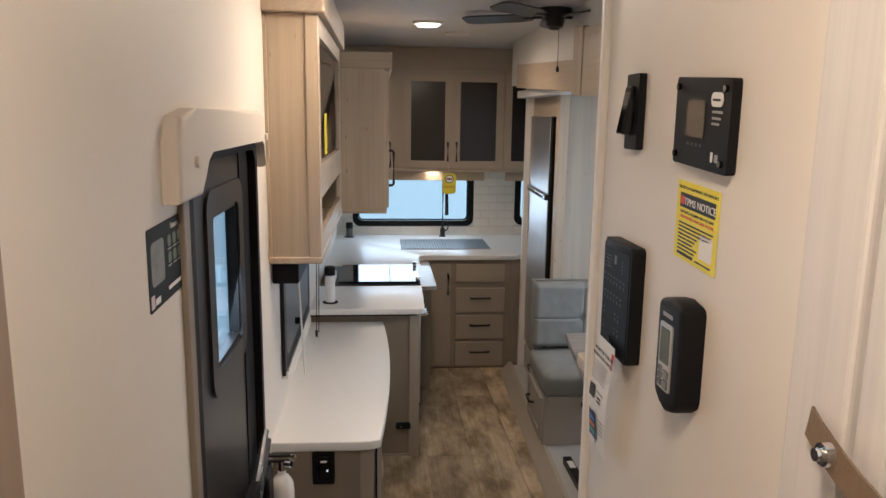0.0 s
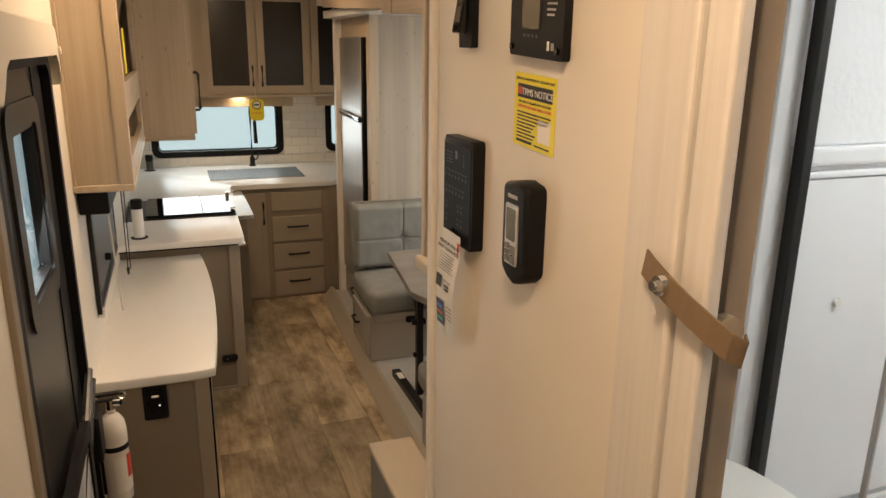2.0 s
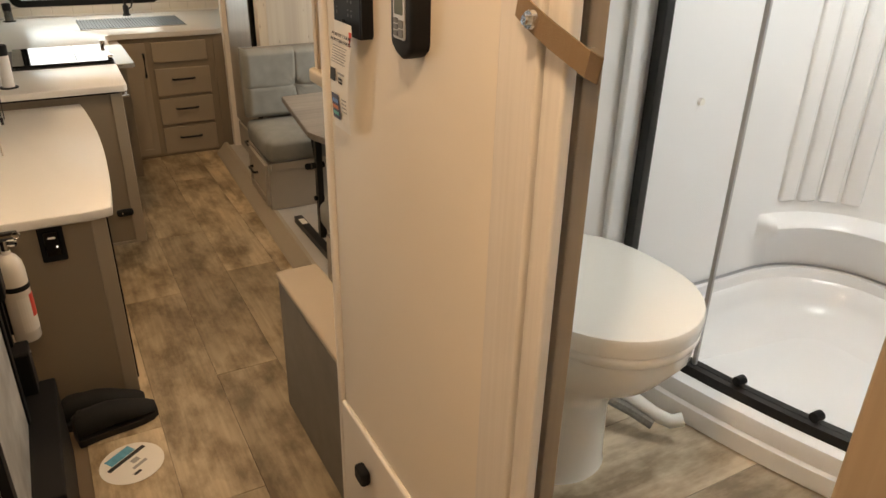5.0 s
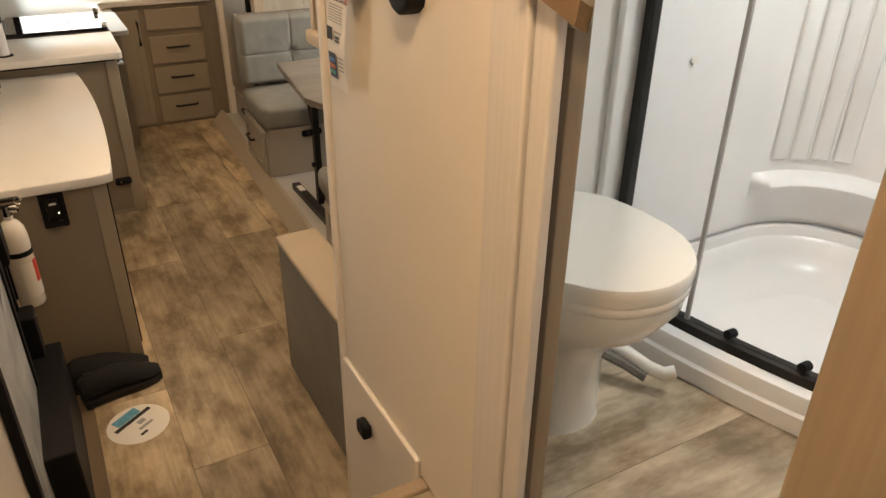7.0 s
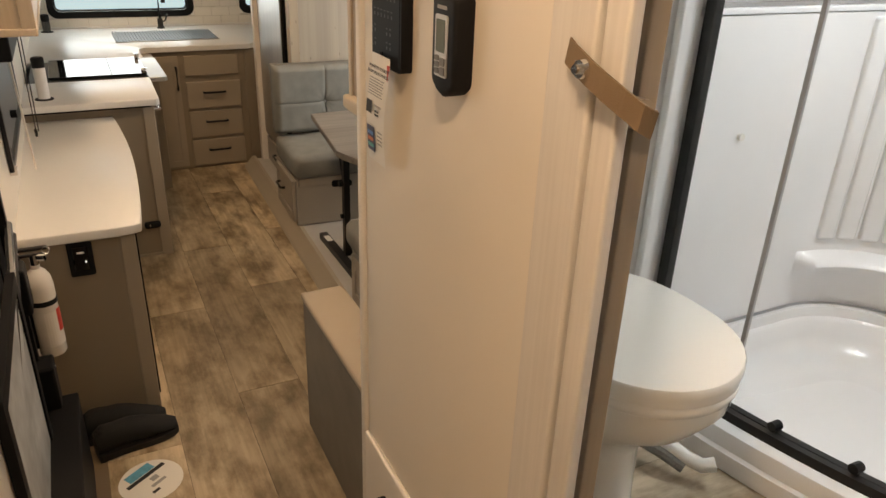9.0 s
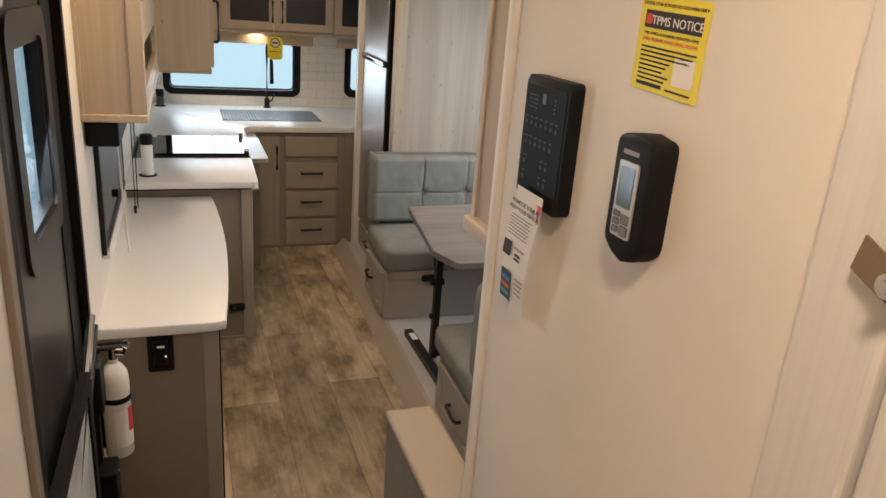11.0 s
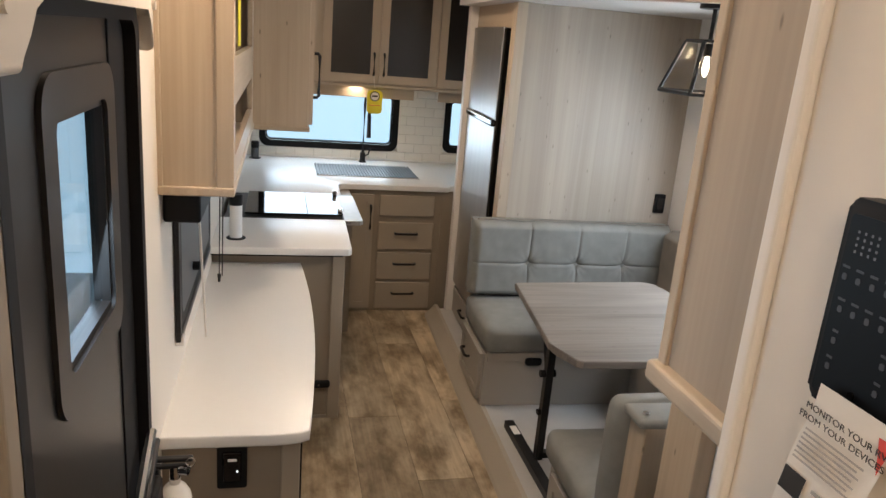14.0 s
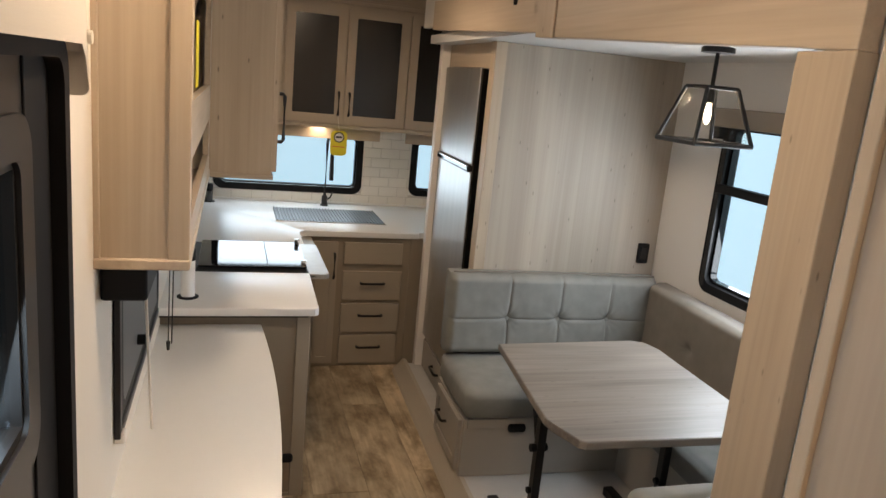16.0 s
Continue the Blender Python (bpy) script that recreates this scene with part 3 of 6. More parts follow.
hood = thing("door_valance", (-0.74, 1.88, 1.85), "beige padded valance around the door top", "valance")
hb = bmesh.new()
out = [(1.34, 1.858), (1.345, 1.97), (1.375, 2.02), (1.48, 2.035), (2.27, 2.035), (2.33, 2.02), (2.35, 1.97), (2.35, 1.86), (2.33, 1.86), (2.325, 1.93), (2.29, 1.955), (1.61, 1.955), (1.56, 1.937), (1.53, 1.905), (1.512, 1.858)]
fr = [hb.verts.new((-0.735, y, z)) for y, z in out]
bk = [hb.verts.new((-0.772, y, z)) for y, z in out]
hf = [hb.faces.new(fr), hb.faces.new(bk[::-1])]
for k in range(len(out)):
    hb.faces.new((fr[k], fr[(k + 1) % len(out)], bk[(k + 1) % len(out)], bk[k]))
bmesh.ops.bevel(hb, geom=list(hf[0].edges), offset=0.012, segments=3, affect="EDGES", profile=0.5)
part("pad", hb, BEIGE_PAD, hood, "", True)
for y, z in ((1.455, 1.93), (2.335, 1.955)):
    part("screw_cap", rod((-0.737, y, z), (-0.728, y, z), 0.011, 14), BEIGE_PAD, hood)

XF[0] = Matrix.Translation((0.025, -0.06, 0.035))
# ---- window shade over the long counter ----
shade = thing("roller_shade", (-0.74, 3.3, 1.38), "black roller shade drawn down with white wand", "shade")
part("cassette", box(-0.768, -0.672, 2.68, 3.95, 1.375, 1.475, 0.008, 3), BLACK, shade)
part("blind", box(-0.766, -0.758, 2.895, 3.86, 0.965, 1.39, 0.001), woven("slate_blind_cloth", (0.085, 0.092, 0.10), 0.45, 300, 0.1, 0.05), shade, "slate grey blind drawn down")
part("bottom_bar", box(-0.768, -0.752, 2.87, 3.87, 0.945, 0.97, 0.004), BLACKMETAL, shade)
part("side_track", box(-0.768, -0.752, 2.862, 2.895, 0.95, 1.38, 0.003), BLACKMETAL, shade)
part("wand", tube([(-0.70, 2.90, 1.37), (-0.69, 2.98, 0.92)], 0.004, 6), TRIM_WHITE, shade, "thin white plastic wand", True)
part("bracket", box(-0.772, -0.742, 2.865, 2.905, 0.935, 0.965, 0.006), TRIM_WHITE, shade, "pale corner bracket")
part("cord", tube([(-0.715, 3.92, 1.38), (-0.712, 3.80, 0.86)], 0.0025, 5), INK, shade)
part("cord", tube([(-0.700, 3.90, 1.38), (-0.700, 3.80, 0.85)], 0.0025, 5), INK, shade)
part("tassel", rod((-0.712, 3.80, 0.86), (-0.712, 3.797, 0.825), 0.008, 8, None, 0.005), INK, shade)
part("knob", rod((-0.765, 3.26, 1.07), (-0.735, 3.26, 1.07), 0.016, 12), BLACK, shade)

XF[0] = Matrix.Identity(4)
# ---- long low counter with curved front ----
def curve_front(y0, y1, n=14):
    return [(-0.352 + 0.058 * math.sin(math.pi * (0.06 + 0.80 * k / n)) ** 0.9 - 0.008, y0 + (y1 - y0) * k / n) for k in range(n + 1)]


low = thing("low_counter_unit", (-0.57, 3.2, 0.0), "taupe cabinet with rounded white countertop by the door", "counter")
cf = curve_front(2.50, 4.065)
corner = [(-0.43, 2.482), (-0.385, 2.484), (-0.366, 2.490)]
part("countertop", slab([(-0.769, 2.482), *corner, *cf, (-0.769, 4.065)], 0.812, 0.848, 0.006, 3), QUARTZ, low, "white solid-surface top with curved front", True)
part("body", slab([(-0.769, 2.507), (-0.378, 2.507), (-0.378, 2.55), *[(x - 0.04, y) for x, y in curve_front(2.58, 4.065)], (-0.769, 4.065)], 0.0, 0.812, 0), TAUPE, low)
part("corner_post", box(-0.425, -0.372, 2.500, 2.55, 0.0, 0.812, 0.004), TAUPE2, low)
# thin black strip paints a shadow gap along the counter front
part("kick_strip", box(-0.368, -0.362, 2.62, 4.05, 0.03, 0.80, 0.001), BLACK, low, "black strip standing in for a shadow gap")
XF[0] = Matrix.Translation((0.016, 0.020, 0.046))
outlet = thing("wall_outlet", (-0.575, 2.475, 0.63), "black double wall outlet on cabinet end", "outlet")
part("plate", plate(-0.615, -0.534, 0.632, 0.771, 2.470, 2.487, "y", 0.008), BLACK, outlet)
part("socket", box(-0.600, -0.549, 2.464, 2.472, 0.655, 0.748, 0.004), GLOSSBLACK, outlet)
part("label", box(-0.585, -0.562, 2.461, 2.4645, 0.722, 0.728, 0), PAPER, outlet)
part("lamp_dot", rod((-0.560, 2.4635, 0.69), (-0.560, 2.459, 0.69), 0.002, 8), glow("white_led", (1, 1, 1), 3), outlet)

XF[0] = Matrix.Translation((0.010, -0.022, 0.045))
# ---- fire extinguisher ----
ext = thing("fire_extinguisher", (-0.700, 2.38, 0.43), "white fire extinguisher strapped beside the counter", "extinguisher")
cx, cy = -0.700, 2.375
part("tank", lathe(((0.038, 0.0), (0.042, 0.006), (0.042, 0.26), (0.038, 0.29), (0.026, 0.312), (0.014, 0.322), (0.014, 0.335)), (cx, cy, 0.43)), plain("white_enamel", (0.78, 0.75, 0.70), 0.25, 0, 0.02), ext, "", True)
part("valve", rod((cx, cy, 0.765), (cx, cy, 0.80), 0.013, 12), CHROME, ext)
part("lever", box(cx - 0.05, cx + 0.045, cy - 0.010, cy + 0.010, 0.815, 0.826, 0.004), BLACKMETAL, ext)
part("lever", box(cx - 0.045, cx + 0.03, cy - 0.008, cy + 0.008, 0.795, 0.804, 0.003), BLACKMETAL, ext)
part("gauge", rod((cx + 0.012, cy, 0.79), (cx + 0.034, cy - 0.006, 0.79), 0.014, 14), CHROME, ext)
part("pin_ring", tube([(cx + 0.04 + 0.012 * math.cos(a * 0.7), cy - 0.01, 0.815 + 0.012 * math.sin(a * 0.7)) for a in range(10)], 0.0015, 6), CHROME, ext)
part("strap", lathe(((0.0435, 0.0), (0.0445, 0.001), (0.0445, 0.017), (0.0435, 0.018)), (cx, cy, 0.625)), BLACK, ext, "black plastic strap")
part("bracket", box(-0.769, cx - 0.036, cy - 0.018, cy + 0.018, 0.46, 0.80, 0.004), BLACK, ext)
for a0, a1, z0, z1, mat, nm in ((-95, 20, 0.47, 0.60, PAPER, "label"), (-40, 5, 0.52, 0.605, RED, "label")):
    b = bmesh.new()
    rr = 0.0428 if nm and mat is PAPER else 0.0433
    row = [[b.verts.new((cx + rr * math.cos(radians(a0 + (a1 - a0) * k / 10)), cy + rr * math.sin(radians(a0 + (a1 - a0) * k / 10)), z)) for k in range(11)] for z in (z0, z1)]
    for k in range(10):
        b.faces.new((row[0][k], row[0][k + 1], row[1][k + 1], row[1][k]))
    part(nm, b, mat, ext)

XF[0] = Matrix.Identity(4)
# ---- kitchen base run, left side ----
XF[0] = Matrix.Translation((0.004, 0.035, 0)) @ Matrix.Diagonal((1, 1, 1.027, 1))
side = thing("side_cabinet", (-0.45, 4.27, 0.0), "taupe kitchen base cabinet beside the range", "cabinet")
part("body", box(-0.769, -0.130, 4.03, 4.52, 0.0, 0.884, 0.002), TAUPE, side)
part("corner_post", box(-0.185, -0.124, 4.022, 4.08, 0.0, 0.884, 0.004), TAUPE2, side)
part("foot_rail", box(-0.769, -0.128, 4.024, 4.04, 0.0, 0.02, 0.002), TAUPE2, side)
part("latch", box(-0.262, -0.172, 4.000, 4.031, 0.178, 0.218, 0.014, 4), BLACK, side, "black oval latch plate")
part("latch_pin", rod((-0.232, 3.998, 0.202), (-0.232, 3.992, 0.202), 0.004, 8), CHROME, side)
wt = thing("kitchen_worktop", (-0.45, 4.23, 0.884), "white solid-surface worktop beside the range", "worktop")
part("slab", slab([(-0.769, 3.95), (-0.115, 3.95), (-0.098, 3.967), (-0.085, 4.52), (-0.769, 4.52)], 0.884, 0.92, 0.006, 3), QUARTZ, wt, "", True)
part("edge_gap", box(-0.76, -0.14, 3.972, 3.986, 0.873, 0.885, 0.001), BLACK, wt)

XF[0] = Matrix.Diagonal((1, 1, 1.027, 1))
rng = thing("range", (-0.33, 4.86, 0.0), "stainless gas range with black glass lid", "range")
part("body", box(-0.73, -0.11, 4.525, 5.19, 0.0, 0.90, 0.004), BLACK, rng)
part("top_frame", box(-0.72, -0.045, 4.53, 5.185, 0.90, 0.918, 0.004), BLACKMETAL, rng)
part("glass_lid", slab([(-0.62, 4.62), (-0.10, 4.62), (-0.085, 4.64), (-0.085, 5.16), (-0.10, 5.175), (-0.62, 5.175)], 0.924, 0.932, 0.002), GLOSSBLACK, rng, "glossy black glass lid")
part("lid_seam", box(-0.285, -0.280, 4.62, 5.17, 0.930, 0.9335, 0.001), BLACKMETAL, rng)
part("hinge", box(-0.115, -0.085, 5.10, 5.13, 0.93, 0.965, 0.006), CHROME, rng)
part("hinge", box(-0.115, -0.085, 4.66, 4.68, 0.93, 0.955, 0.004), CHROME, rng)
part("control_strip", slab([(-0.085, 4.53), (0.0, 4.53), (0.018, 4.55), (0.018, 5.17), (0.0, 5.185), (-0.085, 5.185)], 0.895, 0.921, 0.004), STEEL, rng)
part("oven_door", box(-0.11, -0.085, 4.54, 5.18, 0.14, 0.78, 0.006), STEEL, rng)
part("oven_handle", tube([(-0.087, 4.60, 0.72), (-0.045, 4.60, 0.72), (-0.045, 5.12, 0.72), (-0.087, 5.12, 0.72)], 0.010, 10), CHROME, rng, "", True)
for y in (4.58, 4.68, 4.78, 4.92, 5.02, 5.12):
    part("knob", rod((-0.112, y, 0.835), (-0.065, y, 0.835), 0.020, 16, None, 0.016), CHROME, rng, "", True)
part("lid_prop", box(-0.665, -0.64, 4.60, 4.78, 0.925, 0.975, 0.006), TRIM_WHITE, rng)

# ---- kitchen base run, rear ----
rear = thing("rear_cabinet", (0.35, 5.9, 0.0), "taupe rear kitchen cabinet with three drawers", "cabinet")
part("body", box(0.03, 0.785, 5.625, 6.60, 0.0, 0.884, 0.002), TAUPE, rear)
part("face_frame", box(0.03, 0.785, 5.60, 5.625, 0.0, 0.884, 0.003), TAUPE, rear)
d = face_pieces(rear, "y", 5.60, -0.018, 0.055, 0.212, 0.03, 0.85, 0.045, TAUPE2)
pull(d, (0.190, 5.582, 0.615), (0.190, 5.582, 0.775), (0, -0.025, 0))
part("drawer_front", box(0.252, 0.645, 5.582, 5.60, 0.705, 0.85, 0.005, 2), TAUPE2, rear)
for z0, z1 in ((0.463, 0.660), (0.244, 0.442), (0.025, 0.223)):
    f = part("drawer_front", box(0.252, 0.652, 5.582, 5.60, z0, z1, 0.006, 2), TAUPE2, rear)
    pull(f, (0.375, 5.582, (z0 + z1) / 2 + 0.02), (0.530, 5.582, (z0 + z1) / 2 + 0.02), (0, -0.025, 0))
part("side_panel", box(0.70, 0.79, 5.592, 5.602, 0.0, 0.884, 0.003), TAUPE, rear)
part("side_cabinet_body", box(-0.769, 0.03, 5.20, 6.60, 0.0, 0.884, 0.002), TAUPE, rear)
inner = [(-0.05 + 0.05 - 0.05 * math.cos(radians(a)), 5.52 + 0.05 * math.sin(radians(a)) ) for a in range(0, 91, 15)]
wt = thing("kitchen_worktop", (0.2, 6.0, 0.884), "white L-shaped kitchen worktop around the sink", "worktop")
part("upstand", box(-0.767, 1.24, 6.600, 6.611, 0.92, 0.935, 0.002), QUARTZ, wt)
part("slab", slab([(-0.769, 5.195), (-0.05, 5.195), *inner, (0.73, 5.57), (0.748, 5.585), (0.752, 5.62), (0.80, 5.62), (0.80, 5.66), (1.245, 5.66), (1.245, 6.615), (-0.769, 6.615)], 0.884, 0.92, 0.006, 3), QUARTZ, wt, "", True)

sink = thing("sink", (0.19, 6.08, 0.90), "undermount sink covered by a slatted steel rack", "sink")
# no hollow here: a flat near-black sheet gives the basin's shaded depth
part("basin", box(-0.175, 0.570, 5.845, 6.325, 0.9195, 0.9225, 0.001), plain("basin_shade", (0.02, 0.02, 0.02), 0.4, 0.5, 0.1), sink, "flat dark sheet standing in for the shaded basin between slats")
part("rim", box(-0.178, 0.573, 5.838, 5.846, 0.918, 0.926, 0.001), STEEL, sink)
for k in range(34):
    x = -0.165 + 0.725 * k / 33
    part("slat", box(x - 0.0036, x + 0.0036, 5.85, 6.32, 0.922, 0.932, 0.002, 1), RACK, sink)

faucet = thing("faucet", (0.22, 6.50, 0.92), "matte black kitchen faucet with tall spring neck", "faucet")
part("base", lathe(((0.030, 0), (0.030, 0.008), (0.022, 0.014), (0.022, 0.07), (0.016, 0.08)), (0.22, 6.50, 0.92)), BLACKMETAL, faucet, "", True)
part("neck", tube([(0.22, 6.50, 0.98), (0.22, 6.50, 1.38), (0.222, 6.47, 1.44), (0.232, 6.41, 1.44), (0.24, 6.38, 1.38), (0.242, 6.37, 1.30)], 0.012, 10), BLACKMETAL, faucet, "", True)
part("spray_head", rod((0.242, 6.37, 1.31), (0.245, 6.37, 1.13), 0.015, 12, None, 0.018), BLACKMETAL, faucet)
part("lever", tube([(0.24, 6.50, 0.97), (0.262, 6.49, 0.985), (0.275, 6.47, 1.03)], 0.006, 8), BLACKMETAL, faucet)


def popup(x, y, h, shell, cap, label):
    p = thing("pop_up_outlet", (x, y, 0.92), label, "outlet", "counter pop-up outlets")
    part("collar", lathe(((0.045, 0), (0.045, 0.004), (0.032, 0.006)), (x, y, 0.92)), BLACK, p, "black collar")
    part("tower", rod((x, y, 0.924), (x, y, 0.92 + h - 0.05), 0.029, 20), shell, p, "", True)
    part("cap", lathe(((0.030, 0), (0.031, 0.045), (0.026, 0.05)), (x, y, 0.92 + h - 0.05)), cap, p, "", True)


popup(-0.64, 4.14, 0.21, plain("white_satin_plastic", (0.72, 0.72, 0.72), 0.3), BLACK, "white pop-up power tower with black cap")
popup(-0.625, 6.47, 0.13, plain("dark_chrome", (0.10, 0.10, 0.10), 0.2, 0.9), BLACK, "dark pop-up power tower")

XF[0] = Matrix.Identity(4)
# ---- upper cabinets ----
def crown(parent, x0, x1, y0, y1, z0, z1, mat):
    part("crown", box(x0, x1, y0, y1, z0, z1, 0.006, 2), mat, parent, "flat oak crown board")


XF[0] = Matrix(((1, 0, 0, 0.009), (0, 1, 0, 0), (0, 0, 0.957, 0.098), (0, 0, 0, 1)))
up = thing("media_cabinet", (-0.67, 3.28, 1.48), "light oak wall cabinet with tilted dark glass front", "cabinet")
part("side_panel", box(-0.769, -0.605, 2.572, 2.592, 1.485, 2.37, 0.002), OAK, up)
part("stile", box(-0.612, -0.568, 2.566, 2.600, 1.485, 2.37, 0.003), OAK, up)
part("back_stile", box(-0.769, -0.742, 2.566, 2.58, 1.485, 2.37, 0.003), OAK, up)
part("bottom", box(-0.769, -0.566, 2.562, 4.00, 1.462, 1.487, 0.004), OAK_Y, up)
part("back", box(-0.769, -0.755, 2.59, 3.99, 1.48, 2.37, 0), OAK, up)
part("top", box(-0.769, -0.572, 2.59, 3.99, 2.345, 2.37, 0), OAK_Y, up)
part("face_frame", holed("x", -0.590, -0.570, 2.60, 3.99, 1.487, 2.37, ((2.66, 3.86, 1.83, 2.30), (2.66, 3.86, 1.56, 1.70))), OAK_Y, up)
part("shelf", box(-0.755, -0.592, 2.592, 3.99, 1.755, 1.775, 0), OAK_Y, up)
part("partition", box(-0.755, -0.592, 3.97, 3.99, 1.487, 2.34, 0), OAK, up)
tilt = bmesh.new()
box(-0.012, 0.0, 2.68, 3.84, 0.0, 0.46, 0.003, bm=tilt)
tilt.transform(pose(-0.645, 0, 1.835, 0, 8, 0))
part("glass_front", tilt, GLOSSBLACK, up, "dark tilted glass panel")
part("tag", box(-0.578, -0.576, 2.93, 3.05, 1.85, 2.02, 0), YELLOW, up, "yellow hanging tag")
crown(up, -0.769, -0.545, 2.545, 4.00, 2.37, 2.50, OAK_Y)

XF[0] = Matrix(((1, 0, 0, 0.024), (0, 1, 0, 0), (0, 0, 0.98, 0.050), (0, 0, 0, 1)))
up2 = thing("corner_cabinet", (-0.55, 4.8, 1.47), "light oak wall cabinet with black pull", "cabinet")
part("body", box(-0.769, -0.345, 4.005, 5.98, 1.487, 2.27, 0.002), OAK, up2)
part("bottom", box(-0.769, -0.335, 3.998, 5.98, 1.468, 1.489, 0.004), OAK_X, up2)
d = face_pieces(up2, "x", -0.345, 0.022, 4.02, 4.80, 1.50, 2.26, 0.06, OAK)
pull(d, (-0.323, 4.10, 1.62), (-0.323, 4.10, 1.82), (0.028, 0, 0))
d = face_pieces(up2, "x", -0.345, 0.022, 4.82, 5.60, 1.50, 2.26, 0.06, OAK)
pull(d, (-0.323, 5.52, 1.62), (-0.323, 5.52, 1.82), (0.028, 0, 0))
crown(up2, -0.769, -0.305, 3.985, 5.98, 2.27, 2.36, OAK_X)

XF[0] = Matrix.Translation((0.018, 0, 0.026))
up3 = thing("rear_wall_cabinet", (0.3, 6.3, 1.55), "greige wall cabinet with smoked glass doors", "cabinet")
part("body", box(-0.34, 1.24, 6.02, 6.61, 1.55, 2.40, 0.002), CABFACE, up3)
part("face_frame", box(-0.34, 1.24, 6.0, 6.02, 1.55, 2.40, 0.002), CABFACE, up3)
part("bottom_rail", box(-0.34, 1.24, 5.985, 6.03, 1.548, 1.572, 0.005), CABFACE, up3)
for x0, x1, hx in ((-0.172, 0.224, 0.190), (0.233, 0.650, 0.262), (0.662, 1.06, 1.03)):
    d = face_pieces(up3, "y", 6.0, -0.022, x0, x1, 1.582, 2.338, 0.058, CABFACE, "door", CABGLASS)
    pull(d, (hx, 5.978, 1.64), (hx, 5.978, 1.79), (0, -0.025, 0))
part("soffit", box(-0.769, 1.24, 6.0, 6.61, 2.40, CEILING - 0.03, 0.002), CABFACE, up3)
part("cornice", box(-0.34, 1.24, 5.985, 6.0, 2.36, 2.385, 0.004), CABFACE, up3)
part("light_valance", box(-0.29, 0.515, 6.08, 6.10, 1.468, 1.55, 0.003), OAK_X, up3, "oak light valance")
part("light_valance", box(0.70, 1.23, 6.08, 6.10, 1.468, 1.55, 0.003), OAK_X, up3, "oak light valance")
part("light_strip", box(-0.10, 0.40, 6.20, 6.26, 1.530, 1.545, 0.003), glow("warm_strip", (1.0, 0.78, 0.5), 6), up3, "warm lit strip under cabinet")

tag = thing("hang_tag", (0.206, 5.965, 1.37), "yellow hang tag on cabinet handle", "tag")
part("card", plate(0.150, 0.262, 1.368, 1.535, 5.950, 5.952, "y", 0.03), YELLOW, tag)
part("dial", rod((0.206, 5.9495, 1.492), (0.206, 5.948, 1.492), 0.036, 24), plain("olive_ink", (0.10, 0.11, 0.05), 0.5), tag)
part("dial_face", rod((0.206, 5.9478, 1.492), (0.206, 5.947, 1.492), 0.028, 24), PAPER, tag)
part("print", box(0.185, 0.227, 5.9465, 5.947, 1.487, 1.499, 0), INK, tag)
part("print", box(0.165, 0.247, 5.949, 5.950, 1.425, 1.430, 0), RED, tag)
part("string", tube([(0.206, 5.951, 1.53), (0.19, 5.955, 1.64)], 0.0012, 5), PAPER, tag)

XF[0] = SL @ Matrix.Diagonal((1, 1, 1.012, 1))
# ---- refrigerator ----
fr = thing("refrigerator", (1.1, 5.03, 0.30), "two-door stainless refrigerator with black side", "refrigerator")
part("body", box(0.80, 1.45, 4.66, 5.40, 0.30, 2.02, 0.004), BLACK, fr)
up_d = part("freezer_door", box(0.742, 0.798, 4.655, 5.40, 1.505, 2.015, 0.006), STEEL, fr, "brushed steel freezer door")
lo_d = part("fridge_door", box(0.742, 0.798, 4.655, 5.40, 0.305, 1.478, 0.006), STEEL, fr, "brushed steel refrigerator door")
part("gasket", box(0.747, 0.799, 4.651, 4.656, 0.31, 2.01, 0), GLOSSBLACK, fr)
part("handle", box(0.722, 0.79, 4.655, 5.36, 1.472, 1.512, 0.010, 3), GLOSSBLACK, fr, "black recessed handle bar")
part("handle_grip", box(0.716, 0.745, 4.66, 5.30, 1.498, 1.510, 0.004, 2), CHROME, fr)
low_drawer = thing("drawer_unit", (0.85, 5.03, 0.082), "beige drawer under the refrigerator", "drawer")
part("body", box(0.765, 1.40, 4.66, 5.40, 0.09, 0.298, 0.003), BENCHWOOD, low_drawer)
f = part("drawer_front", box(0.745, 0.765, 4.68, 5.36, 0.10, 0.285, 0.004), BENCHWOOD, low_drawer)
pull(f, (0.745, 4.92, 0.21), (0.745, 5.06, 0.21), (-0.025, 0, 0))


XF[0] = Matrix.Identity(4)
